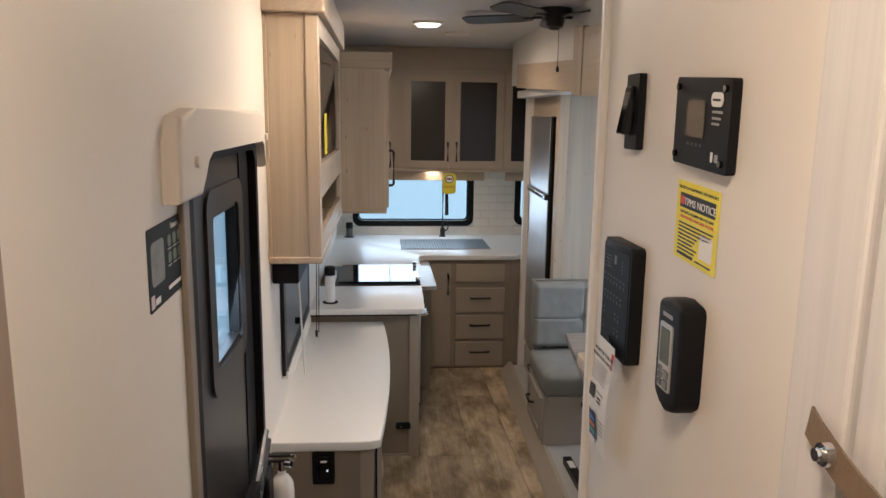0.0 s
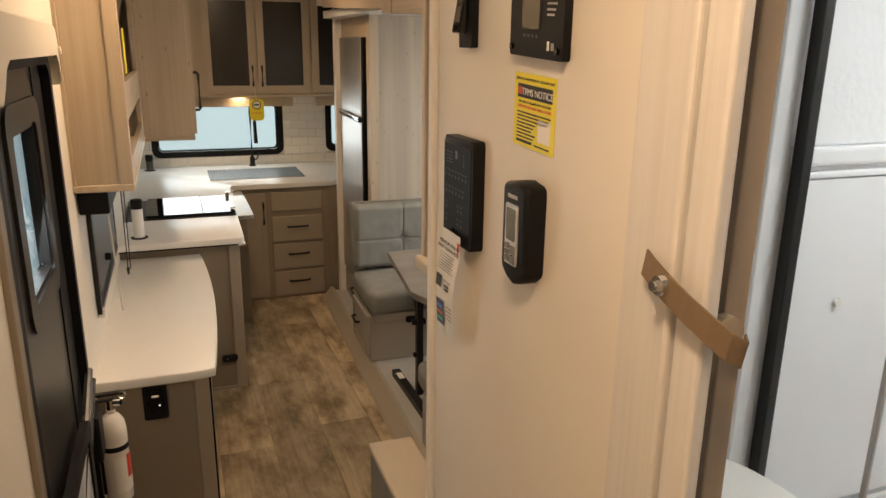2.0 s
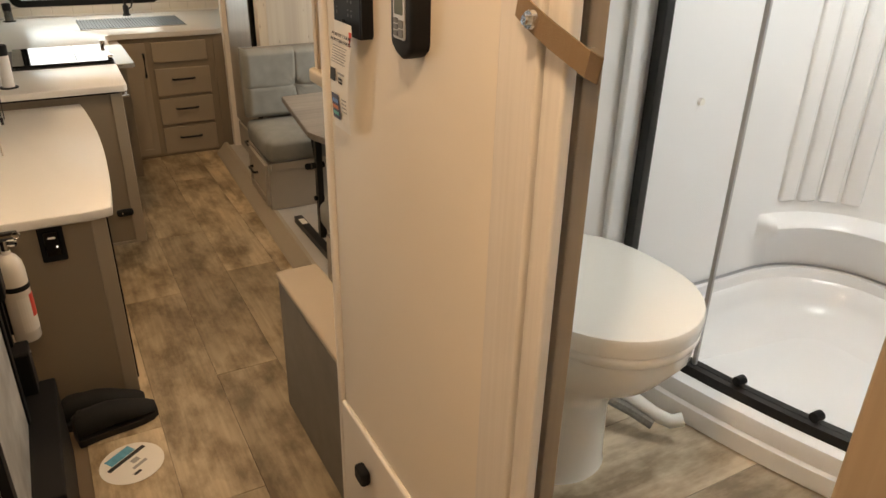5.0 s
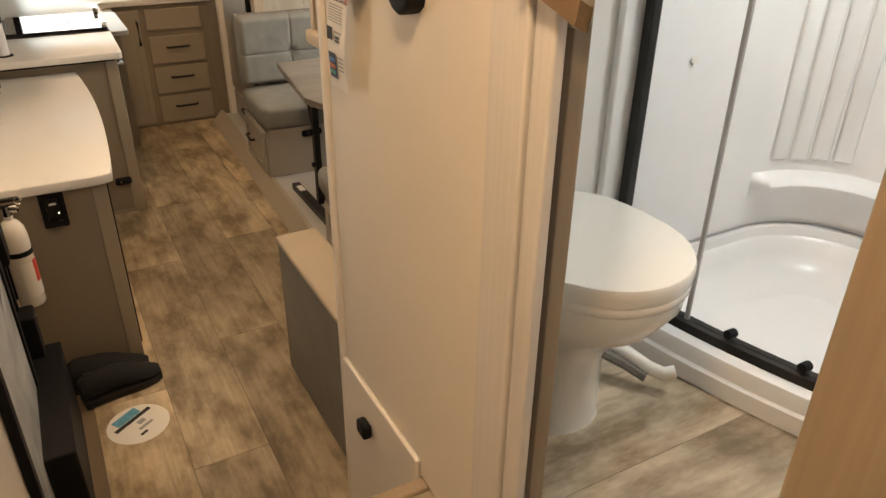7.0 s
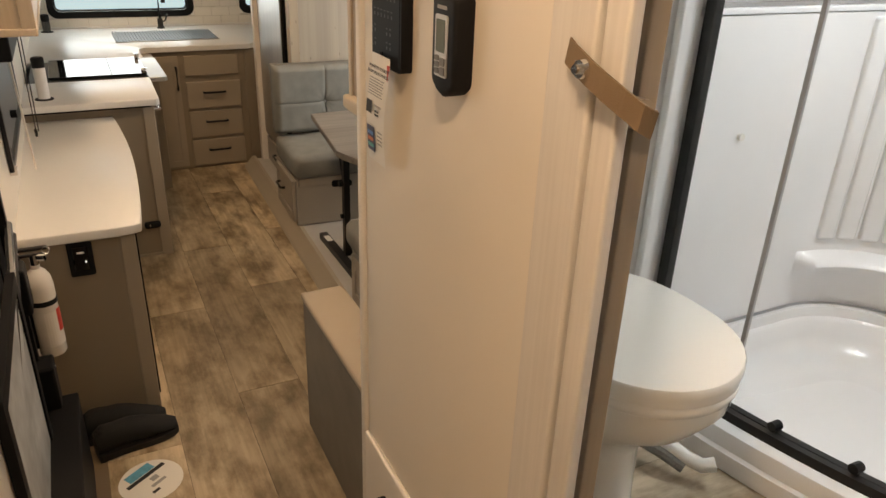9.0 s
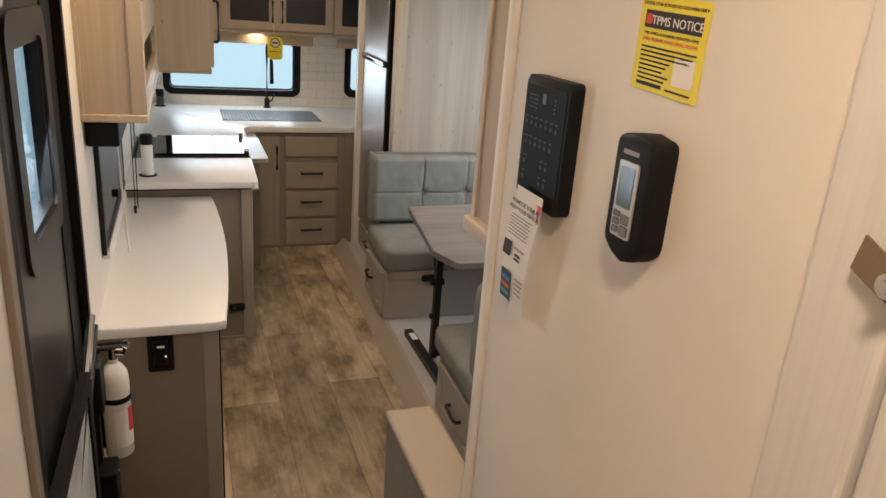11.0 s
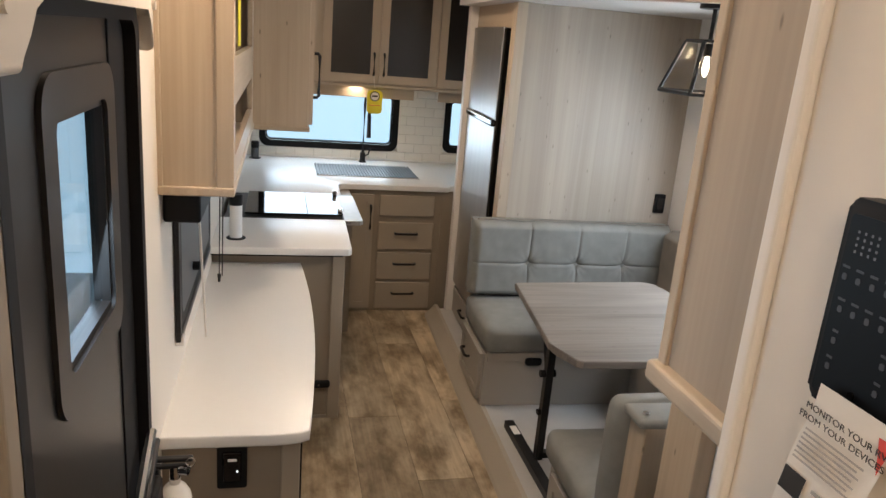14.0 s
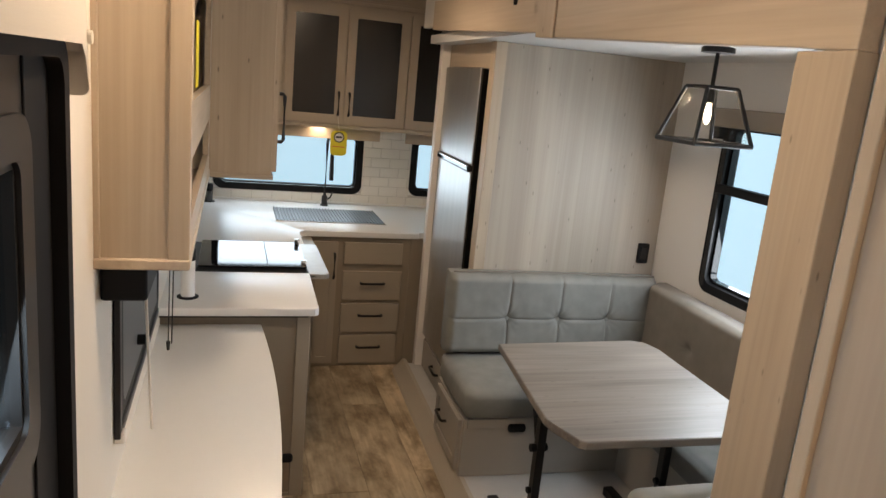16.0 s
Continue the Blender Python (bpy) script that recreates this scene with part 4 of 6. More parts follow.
# ---- dinette ----
def cushion(x0, x1, y0, y1, z0, z1, r=0.035, puff=0.012, n=10, tufts=(), seams=(), cross=None, face="y"):
    """An upholstered block: rounded, slightly swollen, with buttons and seams on its long face."""
    bm = bmesh.new()
    bmesh.ops.create_cube(bm, size=1, matrix=Matrix.LocRotScale(((x0 + x1) / 2, (y0 + y1) / 2, (z0 + z1) / 2), None, (x1 - x0, y1 - y0, z1 - z0)))
    bmesh.ops.bevel(bm, geom=list(bm.edges), offset=r, segments=4, affect="EDGES", profile=0.5)
    big = max(x1 - x0, y1 - y0)
    bmesh.ops.subdivide_edges(bm, edges=[e for e in bm.edges if e.calc_length() > big / 5], cuts=24 if (tufts or seams) else n, use_grid_fill=True)
    c = Vector(((x0 + x1) / 2, (y0 + y1) / 2, (z0 + z1) / 2))
    h = Vector(((x1 - x0) / 2, (y1 - y0) / 2, (z1 - z0) / 2))
    for v in bm.verts:
        q = [(v.co[k] - c[k]) / h[k] for k in range(3)]
        for k in range(3):
            a, b = [m for m in range(3) if m != k]
            if abs(q[k]) > 0.97:
                swell = (1 - q[a] ** 4) * (1 - q[b] ** 4)
                v.co[k] += math.copysign(puff * swell, q[k])
        w = noise.noise(v.co * 9) * 0.0025
        v.co += Vector((w, w, w * 0.6))
        u = v.co.x if face == "y" else v.co.y
        front = q[1] < -0.8 if face == "y" else q[0] < -0.8
        if front and (tufts or seams):
            dent = 0.0
            for tu, tz in tufts:
                dd = math.hypot(u - tu, v.co.z - tz)
                dent = max(dent, 0.020 * math.exp(-(dd / 0.035) ** 2))
            for su in seams:
                dent = max(dent, 0.008 * math.exp(-((u - su) / 0.012) ** 2))
            if cross is not None:
                dent = max(dent, 0.008 * math.exp(-((v.co.z - cross) / 0.012) ** 2))
            if face == "y":
                v.co.y += dent
            else:
                v.co.x += dent
    return bm


def tufted(u0, u1, d0, d1, z0, z1, tufts, seams, cross, face="y", nu=170, nz=64):
    """A tufted backrest: a finely gridded swollen front with buttons, seams and creases, and a flat back."""
    bm = bmesh.new()

    def put(u, d, z):
        return bm.verts.new((u, d, z) if face == "y" else (d, u, z))
    front, back = [], []
    for i in range(nu + 1):
        a = i / nu
        fr, bk = [], []
        for j in range(nz + 1):
            b = j / nz
            u, z = u0 + (u1 - u0) * a, z0 + (z1 - z0) * b
            ea = min(a, 1 - a) * (u1 - u0)
            eb = min(b, 1 - b) * (z1 - z0)
            rnd = 0.035 * ((1 - min(ea / 0.035, 1)) ** 2 + (1 - min(eb / 0.035, 1)) ** 2)
            dent = 0.0
            for su in seams:
                if cross is None or z > cross - 0.14:
                    dent = max(dent, 0.008 * math.exp(-((u - su) / 0.006) ** 2))
            if cross is not None:
                dent = max(dent, 0.007 * math.exp(-((z - cross) / 0.006) ** 2))
            for tu, tz_ in tufts:
                r_ = math.hypot(u - tu, z - tz_)
                dent += 0.022 * math.exp(-(r_ / 0.030) ** 2) + 0.006 * math.exp(-(r_ / 0.09) ** 2)
                ang = math.atan2(z - tz_, u - tu)
                dent += 0.004 * math.cos(ang * 6) ** 2 * math.exp(-(r_ / 0.06) ** 2)
            wr = noise.noise(Vector((u * 7, z * 7, 0.3))) * 0.004 + noise.noise(Vector((u * 21, z * 16, 1.3))) * 0.0015
            fr.append(put(u, d0 + rnd + dent + wr - 0.006, z))
            bk.append(put(u, d1, z))
        front.append(fr)
        back.append(bk)
    for g, flip in ((front, False), (back, True)):
        for i in range(nu):
            for j in range(nz):
                q = (g[i][j], g[i + 1][j], g[i + 1][j + 1], g[i][j + 1])
                bm.faces.new(q[::-1] if flip else q)
    for i in range(nu):
        bm.faces.new((front[i][0], back[i][0], back[i + 1][0], front[i + 1][0]))
        bm.faces.new((front[i][nz], front[i + 1][nz], back[i + 1][nz], back[i][nz]))
    for j in range(nz):
        bm.faces.new((front[0][j], front[0][j + 1], back[0][j + 1], back[0][j]))
        bm.faces.new((front[nu][j], back[nu][j], back[nu][j + 1], front[nu][j + 1]))
    return bm


XF[0] = SL @ Matrix.Diagonal((1, 1, 1.03, 1))
bench = thing("dinette_bench", (1.2, 4.2, 0.082), "grey upholstered dinette bench with side drawer", "bench", "dinette benches")
part("base", box(0.640, 1.78, 3.99, 4.51, 0.082, 0.375, 0.003), BENCHWOOD, bench)
part("base_rail", box(0.655, 1.78, 3.975, 3.995, 0.335, 0.385, 0.003), BENCHWOOD, bench)
d = face_pieces(bench, "x", 0.640, -0.018, 4.02, 4.46, 0.105, 0.36, 0.045, BENCHWOOD, "drawer_front")
pull(d, (0.622, 4.23, 0.255), (0.622, 4.36, 0.255), (-0.026, 0, 0))
part("latch", box(0.86, 0.95, 3.955, 3.99, 0.318, 0.358, 0.014, 3), BLACK, bench, "black oval latch plate")
part("seat", cushion(0.636, 1.74, 3.955, 4.50, 0.385, 0.525, 0.035, 0.012, 14), FABRIC, bench, "", True)
tz = 0.735
part("backrest", tufted(0.630, 1.81, 4.395, 4.52, 0.545, 0.965, [(0.955, tz), (1.245, tz), (1.535, tz)], (0.955, 1.245, 1.535), tz), FABRIC, bench, "tufted grey backrest", True)
for bx in (0.955, 1.245, 1.535):
    part("button", rod((bx, 4.412, tz), (bx, 4.424, tz), 0.011, 12, None, 0.006), FABRIC, bench)
part("piping", tube([(0.645, 4.44, 0.972), (1.2, 4.44, 0.980), (1.80, 4.44, 0.972)], 0.004, 6), FABRIC2, bench)

XF[0] = Matrix.Translation((0.07, 0, 0)) @ SL @ Matrix.Diagonal((1, 1, 1.03, 1))
sideb = thing("dinette_bench", (1.6, 3.3, 0.082), "grey corner bench along the window wall", "bench", "dinette benches")
part("base", box(1.40, 1.77, 2.62, 3.97, 0.082, 0.375, 0.003), BENCHWOOD, sideb)
part("seat", cushion(1.36, 1.76, 2.62, 3.95, 0.385, 0.515, 0.035, 0.012, 12), FABRIC, sideb, "", True)
part("backrest", tufted(2.62, 4.39, 1.68, 1.785, 0.545, 0.955, [(3.95, tz), (3.45, tz), (2.95, tz)], (), None, "x"), FABRIC2, sideb, "tufted taupe backrest", True)

XF[0] = SL
nb = thing("dinette_bench", (0.95, 2.75, 0.082), "grey near bench with wooden end board", "bench", "dinette benches")
part("base", box(0.690, 1.36, 2.40, 3.02, 0.082, 0.365, 0.003), BENCHWOOD, nb)
d = face_pieces(nb, "x", 0.690, -0.020, 2.44, 2.97, 0.095, 0.345, 0.05, BENCHWOOD, "drawer_front")
pull(d, (0.670, 2.62, 0.235), (0.670, 2.76, 0.235), (-0.026, 0, 0))
part("seat", cushion(0.665, 1.40, 2.44, 3.055, 0.375, 0.50, 0.035, 0.012, 12), FABRIC, nb, "", True)
part("backrest", cushion(0.655, 1.40, 2.46, 2.55, 0.505, 0.915, 0.03, 0.008, 12), FABRIC, nb, "", True)
part("back_board", box(0.695, 1.40, 2.36, 2.46, 0.082, 0.90, 0.004), OAK, nb, "light oak back board")
part("cap", cushion(0.675, 1.40, 2.355, 2.48, 0.885, 0.915, 0.012, 0.002, 6), FABRIC, nb, "", True)
part("stud", rod((0.71, 2.40, 0.914), (0.71, 2.40, 0.922), 0.011, 12), CHROME, nb)
XF[0] = Matrix.Identity(4)

table = thing("dinette_table", (1.2, 3.7, 0.082), "grey-brown laminate dinette table on black legs", "table")
XF[0] = Matrix(((0.886, 0, 0, -0.0536), (0, 0.886, 0, 0.0969), (0, 0, 1, 0.138), (0, 0, 0, 1)))
part("tabletop", slab([(0.835, 4.205), (0.733, 3.40), (0.746, 3.345), (0.790, 3.21), (0.815, 3.195), (1.57, 3.165), (1.62, 3.21), (1.658, 3.50), (1.690, 4.10), (1.665, 4.20), (1.60, 4.235)], 0.668, 0.700, 0.006, 2), TABLEWOOD, table)
XF[0] = Matrix.Identity(4)
for lx in (0.745, 1.34):
    leg = part("leg", box(lx - 0.017, lx + 0.017, 3.395, 3.435, 0.12, 0.79, 0.003), BLACKMETAL, table, "black square steel leg")
    part("foot", box(lx - 0.055, lx - 0.008, 3.10, 3.76, 0.084, 0.125, 0.003), BLACKMETAL, leg)
    part("knob", rod((lx - 0.040, 3.415, 0.55), (lx + 0.030, 3.415, 0.55), 0.017, 8), BLACK, leg)
    part("knob", rod((lx - 0.032, 3.415, 0.36), (lx + 0.02, 3.415, 0.36), 0.014, 8), BLACK, leg)
    part("brace", tube([(lx, 3.44, 0.57), (lx + 0.01, 3.56, 0.785)], 0.013, 8), BLACKMETAL, leg)
    part("mount", box(lx, lx + 0.06, 3.30, 3.70, 0.780, 0.806, 0.003), BLACKMETAL, leg)
part("crossbar", box(0.745, 1.34, 3.40, 3.43, 0.735, 0.765, 0.003), BLACKMETAL, table)
part("foot_bar", box(0.74, 0.88, 3.395, 3.43, 0.13, 0.16, 0.003), BLACKMETAL, table)
part("sticker", box(0.696, 0.730, 3.62, 3.70, 0.1255, 0.1262, 0), PAPER, table, "white label on the foot")

XF[0] = Matrix(((1, 0, 0, 0), (0, 1, 0, 0.018), (0, 0, 1.034, 0), (0, 0, 0, 1)))
gb = thing("upholstered_box", (0.38, 1.76, 0.0), "grey upholstered storage box with beige top", "ottoman")
part("body", box(0.150, 0.305, 1.34, 2.185, 0.0, 0.558, 0.012, 3), FABRIC2, gb)
part("lid", box(0.145, 0.31, 1.335, 2.192, 0.558, 0.585, 0.010, 3), woven("beige_cover", (0.42, 0.35, 0.27), 0.7, 300, 0.2, 0.06, (0, 1)), gb, "beige upholstered lid")

XF[0] = Matrix.Identity(4)
# pendant lamp
XF[0] = Matrix.Translation((0.06, 0.06, -0.006))
pl = thing("pendant_lamp", (1.16, 3.3, 1.81), "black open-frame pendant lamp with glowing bulb", "lamp")
part("canopy", lathe(((0.06, 0), (0.06, 0.018), (0.05, 0.022)), (1.16, 3.3, 2.146)), BLACKMETAL, pl, "", True)
part("stem", rod((1.16, 3.3, 2.02), (1.16, 3.3, 2.15), 0.008, 10), BLACKMETAL, pl)
T = [(1.16 + sx * 0.065, 3.3 + sy * 0.065, 2.02) for sx, sy in ((-1, -1), (1, -1), (1, 1), (-1, 1))]
B = [(1.16 + sx * 0.122, 3.3 + sy * 0.122, 1.82) for sx, sy in ((-1, -1), (1, -1), (1, 1), (-1, 1))]
part("top_frame", box(1.092, 1.228, 3.232, 3.368, 2.015, 2.028, 0.002), BLACKMETAL, pl)
for k in range(4):
    part("frame_bar", rod(T[k], B[k], 0.008, 6), BLACKMETAL, pl)
    part("frame_bar", rod(B[k], B[(k + 1) % 4], 0.009, 6), BLACKMETAL, pl)
    g = bmesh.new()
    g.faces.new([g.verts.new(v) for v in (T[k], T[(k + 1) % 4], B[(k + 1) % 4], B[k])])
    bmesh.ops.solidify(g, geom=g.faces[:], thickness=0.003)
    gp = part("pane", g, SHADEGLASS, pl)
    gp.visible_shadow = False
part("socket", rod((1.16, 3.3, 1.965), (1.16, 3.3, 2.02), 0.016, 12), BLACKMETAL, pl)
part("bulb", lathe(((0.008, 0.085), (0.010, 0.07), (0.0135, 0.05), (0.0135, 0.03), (0.007, 0.010), (0.001, 0.004)), (1.16, 3.3, 1.880), 16), glow("filament_bulb", (1.0, 0.80, 0.55), 6), pl, "glowing filament bulb", True)

XF[0] = Matrix.Identity(4)
# small things in the slide-out
XF[0] = Matrix.Translation((0.055, 0, 0.028))
so = thing("wall_outlet", (1.73, 4.52, 1.03), "black wall outlet on the wood panel", "outlet")
part("plate", plate(1.70, 1.765, 1.02, 1.135, 4.515, 4.53, "y", 0.008), BLACK, so)
part("socket", box(1.712, 1.753, 4.510, 4.516, 1.04, 1.115, 0.003), GLOSSBLACK, so)
XF[0] = Matrix.Translation((0.07, 0, 0))
vr = thing("roller_shade", (1.77, 3.6, 1.84), "black shade bracket at dinette window", "shade")
part("cassette", box(1.72, 1.797, 2.95, 4.10, 1.86, 1.95, 0.008, 3), plain("taupe_valance", (0.30, 0.26, 0.22), 0.5), vr)
part("bracket", box(1.735, 1.80, 4.06, 4.12, 1.80, 1.90, 0.008), BLACK, vr)
part("side_track", box(1.782, 1.798, 4.04, 4.07, 1.06, 1.86, 0.003), BLACKMETAL, vr)

XF[0] = Matrix.Identity(4)
# ---- ceiling fan and lamps ----
FX, FY, FZ = 0.55, 3.80, 2.49
fan = thing("ceiling_fan", (FX, FY, FZ), "black five-blade ceiling fan with pull chain", "fan")
part("motor", lathe(((0.02, -0.015), (0.045, 0.0), (0.05, 0.03), (0.05, 0.045), (0.085, 0.055), (0.09, 0.085), (0.07, 0.108)), (FX, FY, FZ)), BLACKMETAL, fan, "", True)
for k in range(5):
    a = radians(72 * k + 8)
    bl = slab([(0.12, -0.035), (0.20, -0.058), (0.46, -0.062), (0.50, -0.04), (0.50, 0.04), (0.46, 0.062), (0.20, 0.058), (0.12, 0.035)], -0.004, 0.004, 0.002, 1)
    bl.transform(Matrix.Translation((FX, FY, FZ + 0.05)) @ Matrix.Rotation(a, 4, "Z") @ Matrix.Rotation(radians(11), 4, "X"))
    part("blade", bl, wood("black_stained_blade", (0.012, 0.011, 0.010), (0.03, 0.026, 0.022), 0, 0.4), fan)
    ar = box(0.06, 0.17, -0.012, 0.012, -0.006, 0.006, 0.003)
    ar.transform(Matrix.Translation((FX, FY, FZ + 0.048)) @ Matrix.Rotation(a, 4, "Z"))
    part("blade_arm", ar, BLACKMETAL, fan)
part("pull_chain", tube([(FX + 0.02, FY - 0.02, FZ - 0.01), (FX + 0.02, FY - 0.02, 2.29)], 0.0015, 5), BLACKMETAL, fan)
part("pull_bob", lathe(((0.003, 0.03), (0.009, 0.015), (0.007, 0.0)), (FX + 0.02, FY - 0.02, 2.262), 12), BLACKMETAL, fan)
# fittings for all three pucks; the last two are added out of view
for px, py in ((-0.063, 4.45), (-0.22, 2.35), (-0.40, 0.20)):
    cl = thing("ceiling_light", (px, py, CEILING - 0.03), "small round flush ceiling light", "lamp", "ceiling lights")
    part("rim", lathe(((0.095, 0.03), (0.095, 0.018), (0.085, 0.012), (0.075, 0.014), (0.075, 0.03)), (px, py, CEILING - 0.03)), TRIM_WHITE, cl, "", True)
    part("diffuser", lathe(((0.074, 0.016), (0.06, 0.004), (0.03, 0.0)), (px, py, CEILING - 0.03)), glow("warm_diffuser", (1.0, 0.86, 0.66), 7), cl, "glowing diffuser", True)
for px, py in ((0.17, 5.02), (0.86, 5.01)):
    sp = thing("ceiling_speaker", (px, py, CEILING - 0.012), "round flat ceiling speaker grille", "speaker", "ceiling speakers")
    part("grille", lathe(((0.085, 0.012), (0.085, 0.004), (0.075, 0.0)), (px, py, CEILING - 0.012)), TRIM_WHITE, sp, "", True)

# ---- hallway wall devices ----
WX = 0.06  # face of the hallway wall


def wall_pose(y, z, out=0.0):
    """Lettering on the hallway wall, read from the hallway."""
    return Matrix(((0, 0, -1, WX - out), (-1, 0, 0, y), (0, 1, 0, z), (0, 0, 0, 1)))


XF[0] = Matrix(((1.000, 0, 0, 0), (0, 0.9167, 0, 0.1026), (0, 0.0000, 0.9000, 0.1915), (0, 0, 0, 1)))
sw = thing("light_switch", (WX, 1.10, 2.02), "black rocker switch proud of the wall", "switch")
part("plate", plate(1.075, 1.135, 1.985, 2.115, WX - 0.012, WX, "x", 0.005), BLACK, sw)
rk = box(-0.008, 0.008, 1.090, 1.122, -0.042, 0.042, 0.003)
rk.transform(Matrix.Translation((WX - 0.017, 0, 2.052)) @ Matrix.Rotation(radians(9), 4, "Y"))
part("rocker", rk, GLOSSBLACK, sw)

XF[0] = Matrix(((1.000, 0, 0, 0), (0, 0.8611, 0, 0.1832), (0, 0.0474, 0.9407, 0.0679), (0, 0, 0, 1)))
ctl = thing("control_display", (WX, 0.79, 1.98), "black solar controller with small screen", "control panel")
part("plate", plate(0.700, 0.880, 1.978, 2.096, WX - 0.012, WX, "x", 0.006), BLACK, ctl, "", True)
part("screen", plate(0.775, 0.835, 2.018, 2.066, WX - 0.0135, WX - 0.012, "x", 0.002), plain("lcd_grey", (0.07, 0.065, 0.05), 0.2), ctl)
part("badge", plate(0.722, 0.756, 2.060, 2.078, WX - 0.0135, WX - 0.012, "x", 0.008), PAPER, ctl, "white oval badge")
part("badge_print", box(WX - 0.0140, WX - 0.0135, 0.728, 0.750, 2.067, 2.070, 0), INK, ctl)
for y in (0.713, 0.867):
    for z in (1.991, 2.083):
        part("screw", rod((WX - 0.012, y, z), (WX - 0.0165, y, z), 0.0045, 10), GLOSSBLACK, ctl)
for k, z in enumerate((2.052, 2.044, 2.037)):
    part("print", box(WX - 0.0128, WX - 0.012, 0.722 + 0.004 * k, 0.752, z, z + 0.003, 0), GREYINK, ctl)
for k in range(4):
    part("button_mark", box(WX - 0.0128, WX - 0.012, 0.780 + 0.014 * k, 0.787 + 0.014 * k, 2.006, 2.010, 0), FAINT, ctl)
part("mark", plate(0.742, 0.748, 1.990, 2.003, WX - 0.013, WX - 0.012, "x", 0.002), PAPER, ctl)
part("mark", box(WX - 0.013, WX - 0.012, 0.727, 0.735, 1.991, 2.001, 0), GREYINK, ctl)

XF[0] = Matrix(((1.000, 0, 0, 0), (0, 1.0500, 0, 0.0663), (0, 0.0525, 0.9722, -0.0090), (0, 0, 0, 1)))
tp = thing("notice_sticker", (WX, 0.77, 1.86), "bright yellow tyre-pressure notice sticker", "sticker")
part("sheet", plate(0.713, 0.833, 1.858, 1.966, WX - 0.0012, WX - 0.0004, "x", 0.002), YELLOW, tp)
part("banner", box(WX - 0.0018, WX - 0.0012, 0.722, 0.822, 1.930, 1.950, 0), INK, tp)
words("TPMS NOTICE", 0.0142, wall_pose(0.764, 1.9345, 0.002), PAPER, tp, "title")
part("symbol", plate(0.808, 0.820, 1.934, 1.946, WX - 0.0022, WX - 0.0018, "x", 0.004), RED, tp)
words("STICKER TO BE REMOVED BY CUSTOMER ONLY", 0.0052, wall_pose(0.773, 1.9555, 0.0014), INK, tp, "small_print")
words("THIS VEHICLE IS EQUIPPED WITH TST's TPMS", 0.0048, wall_pose(0.773, 1.9225, 0.0014), INK, tp, "small_print")
words("(TIRE PRESSURE MONITORING SYSTEM)", 0.0055, wall_pose(0.773, 1.9155, 0.0014), RED, tp, "small_print")
for k in range(8):
    part("print_line", box(WX - 0.0017, WX - 0.0012, 0.766 + 0.006 * (k % 3) if k > 2 else 0.724 + 0.005 * k, 0.822, 1.9075 - 0.0052 * k, 1.9095 - 0.0052 * k, 0), INK, tp)
part("code_patch", box(WX - 0.0017, WX - 0.0012, 0.724, 0.758, 1.872, 1.904, 0), PAPER, tp)
part("print_line", box(WX - 0.0017, WX - 0.0012, 0.775, 0.822, 1.864, 1.868, 0), INK, tp)
part("print_line", box(WX - 0.0017, WX - 0.0012, 0.725, 0.768, 1.864, 1.866, 0), INK, tp)

XF[0] = Matrix(((0.850, 0, 0, WX * 0.150), (0, 0.8282, 0, 0.2400), (0, 0.0000, 0.9793, 0.0281), (0, 0, 0, 1)))
mp = thing("monitor_panel", (WX, 1.05, 1.64), "black touch control panel with faint icons", "control panel")
mb = plate(0.972, 1.135, 1.645, 1.838, WX - 0.026, WX, "x", 0.010)
bmesh.ops.bevel(mb, geom=[e for e in mb.edges if all(v.co.x < WX - 0.02 for v in e.verts)], offset=0.005, segments=2, affect="EDGES", profile=0.5)
part("case", mb, BLACK, mp, "", True)
part("glass", plate(0.980, 1.127, 1.653, 1.824, WX - 0.0272, WX - 0.026, "x", 0.006), plain("dark_blue_glass", (0.006, 0.007, 0.009), 0.45, spec=0.12), mp)
GX = WX - 0.0280
for r, (z, n, w) in enumerate(((1.775, 7, 0.010), (1.745, 6, 0.010), (1.715, 3, 0.008), (1.690, 3, 0.008))):
    for k in range(n):
        y = 1.118 - 0.019 * k - (0.004 if r == 1 else 0.0)
        if r >= 2:
            y = (1.112, 1.045, 1.026)[k]
        part("icon_caption", box(GX, GX + 0.0006, y - w / 2, y + w / 2, z, z + 0.0022, 0), FAINT, mp)
        part("icon", plate(y - 0.003, y + 0.003, z - 0.011, z - 0.005, GX, GX + 0.0006, "x", 0.002), FAINT, mp)
for k in range(4):
    for j in range(4):
        part("level_dot", box(GX, GX + 0.0006, 1.084 + 0.009 * k, 1.0865 + 0.009 * k, 1.790 + 0.006 * j, 1.7925 + 0.006 * j, 0), plain("panel_dot_print", (0.13, 0.13, 0.14), 0.5, 0, 0), mp)
for j in range(4):
    part("level_dot", box(GX, GX + 0.0006, 1.016, 1.0185, 1.790 + 0.006 * j, 1.7925 + 0.006 * j, 0), plain("panel_dot_print", (0.13, 0.13, 0.14), 0.5, 0, 0), mp)
part("mark", plate(1.052, 1.064, 1.800, 1.815, GX, GX + 0.0006, "x", 0.002), plain("panel_dot_print", (0.13, 0.13, 0.14), 0.5, 0, 0), mp)
part("button", rod((GX + 0.001, 1.072, 1.668), (GX - 0.001, 1.072, 1.668), 0.004, 12), GLOSSBLACK, mp)

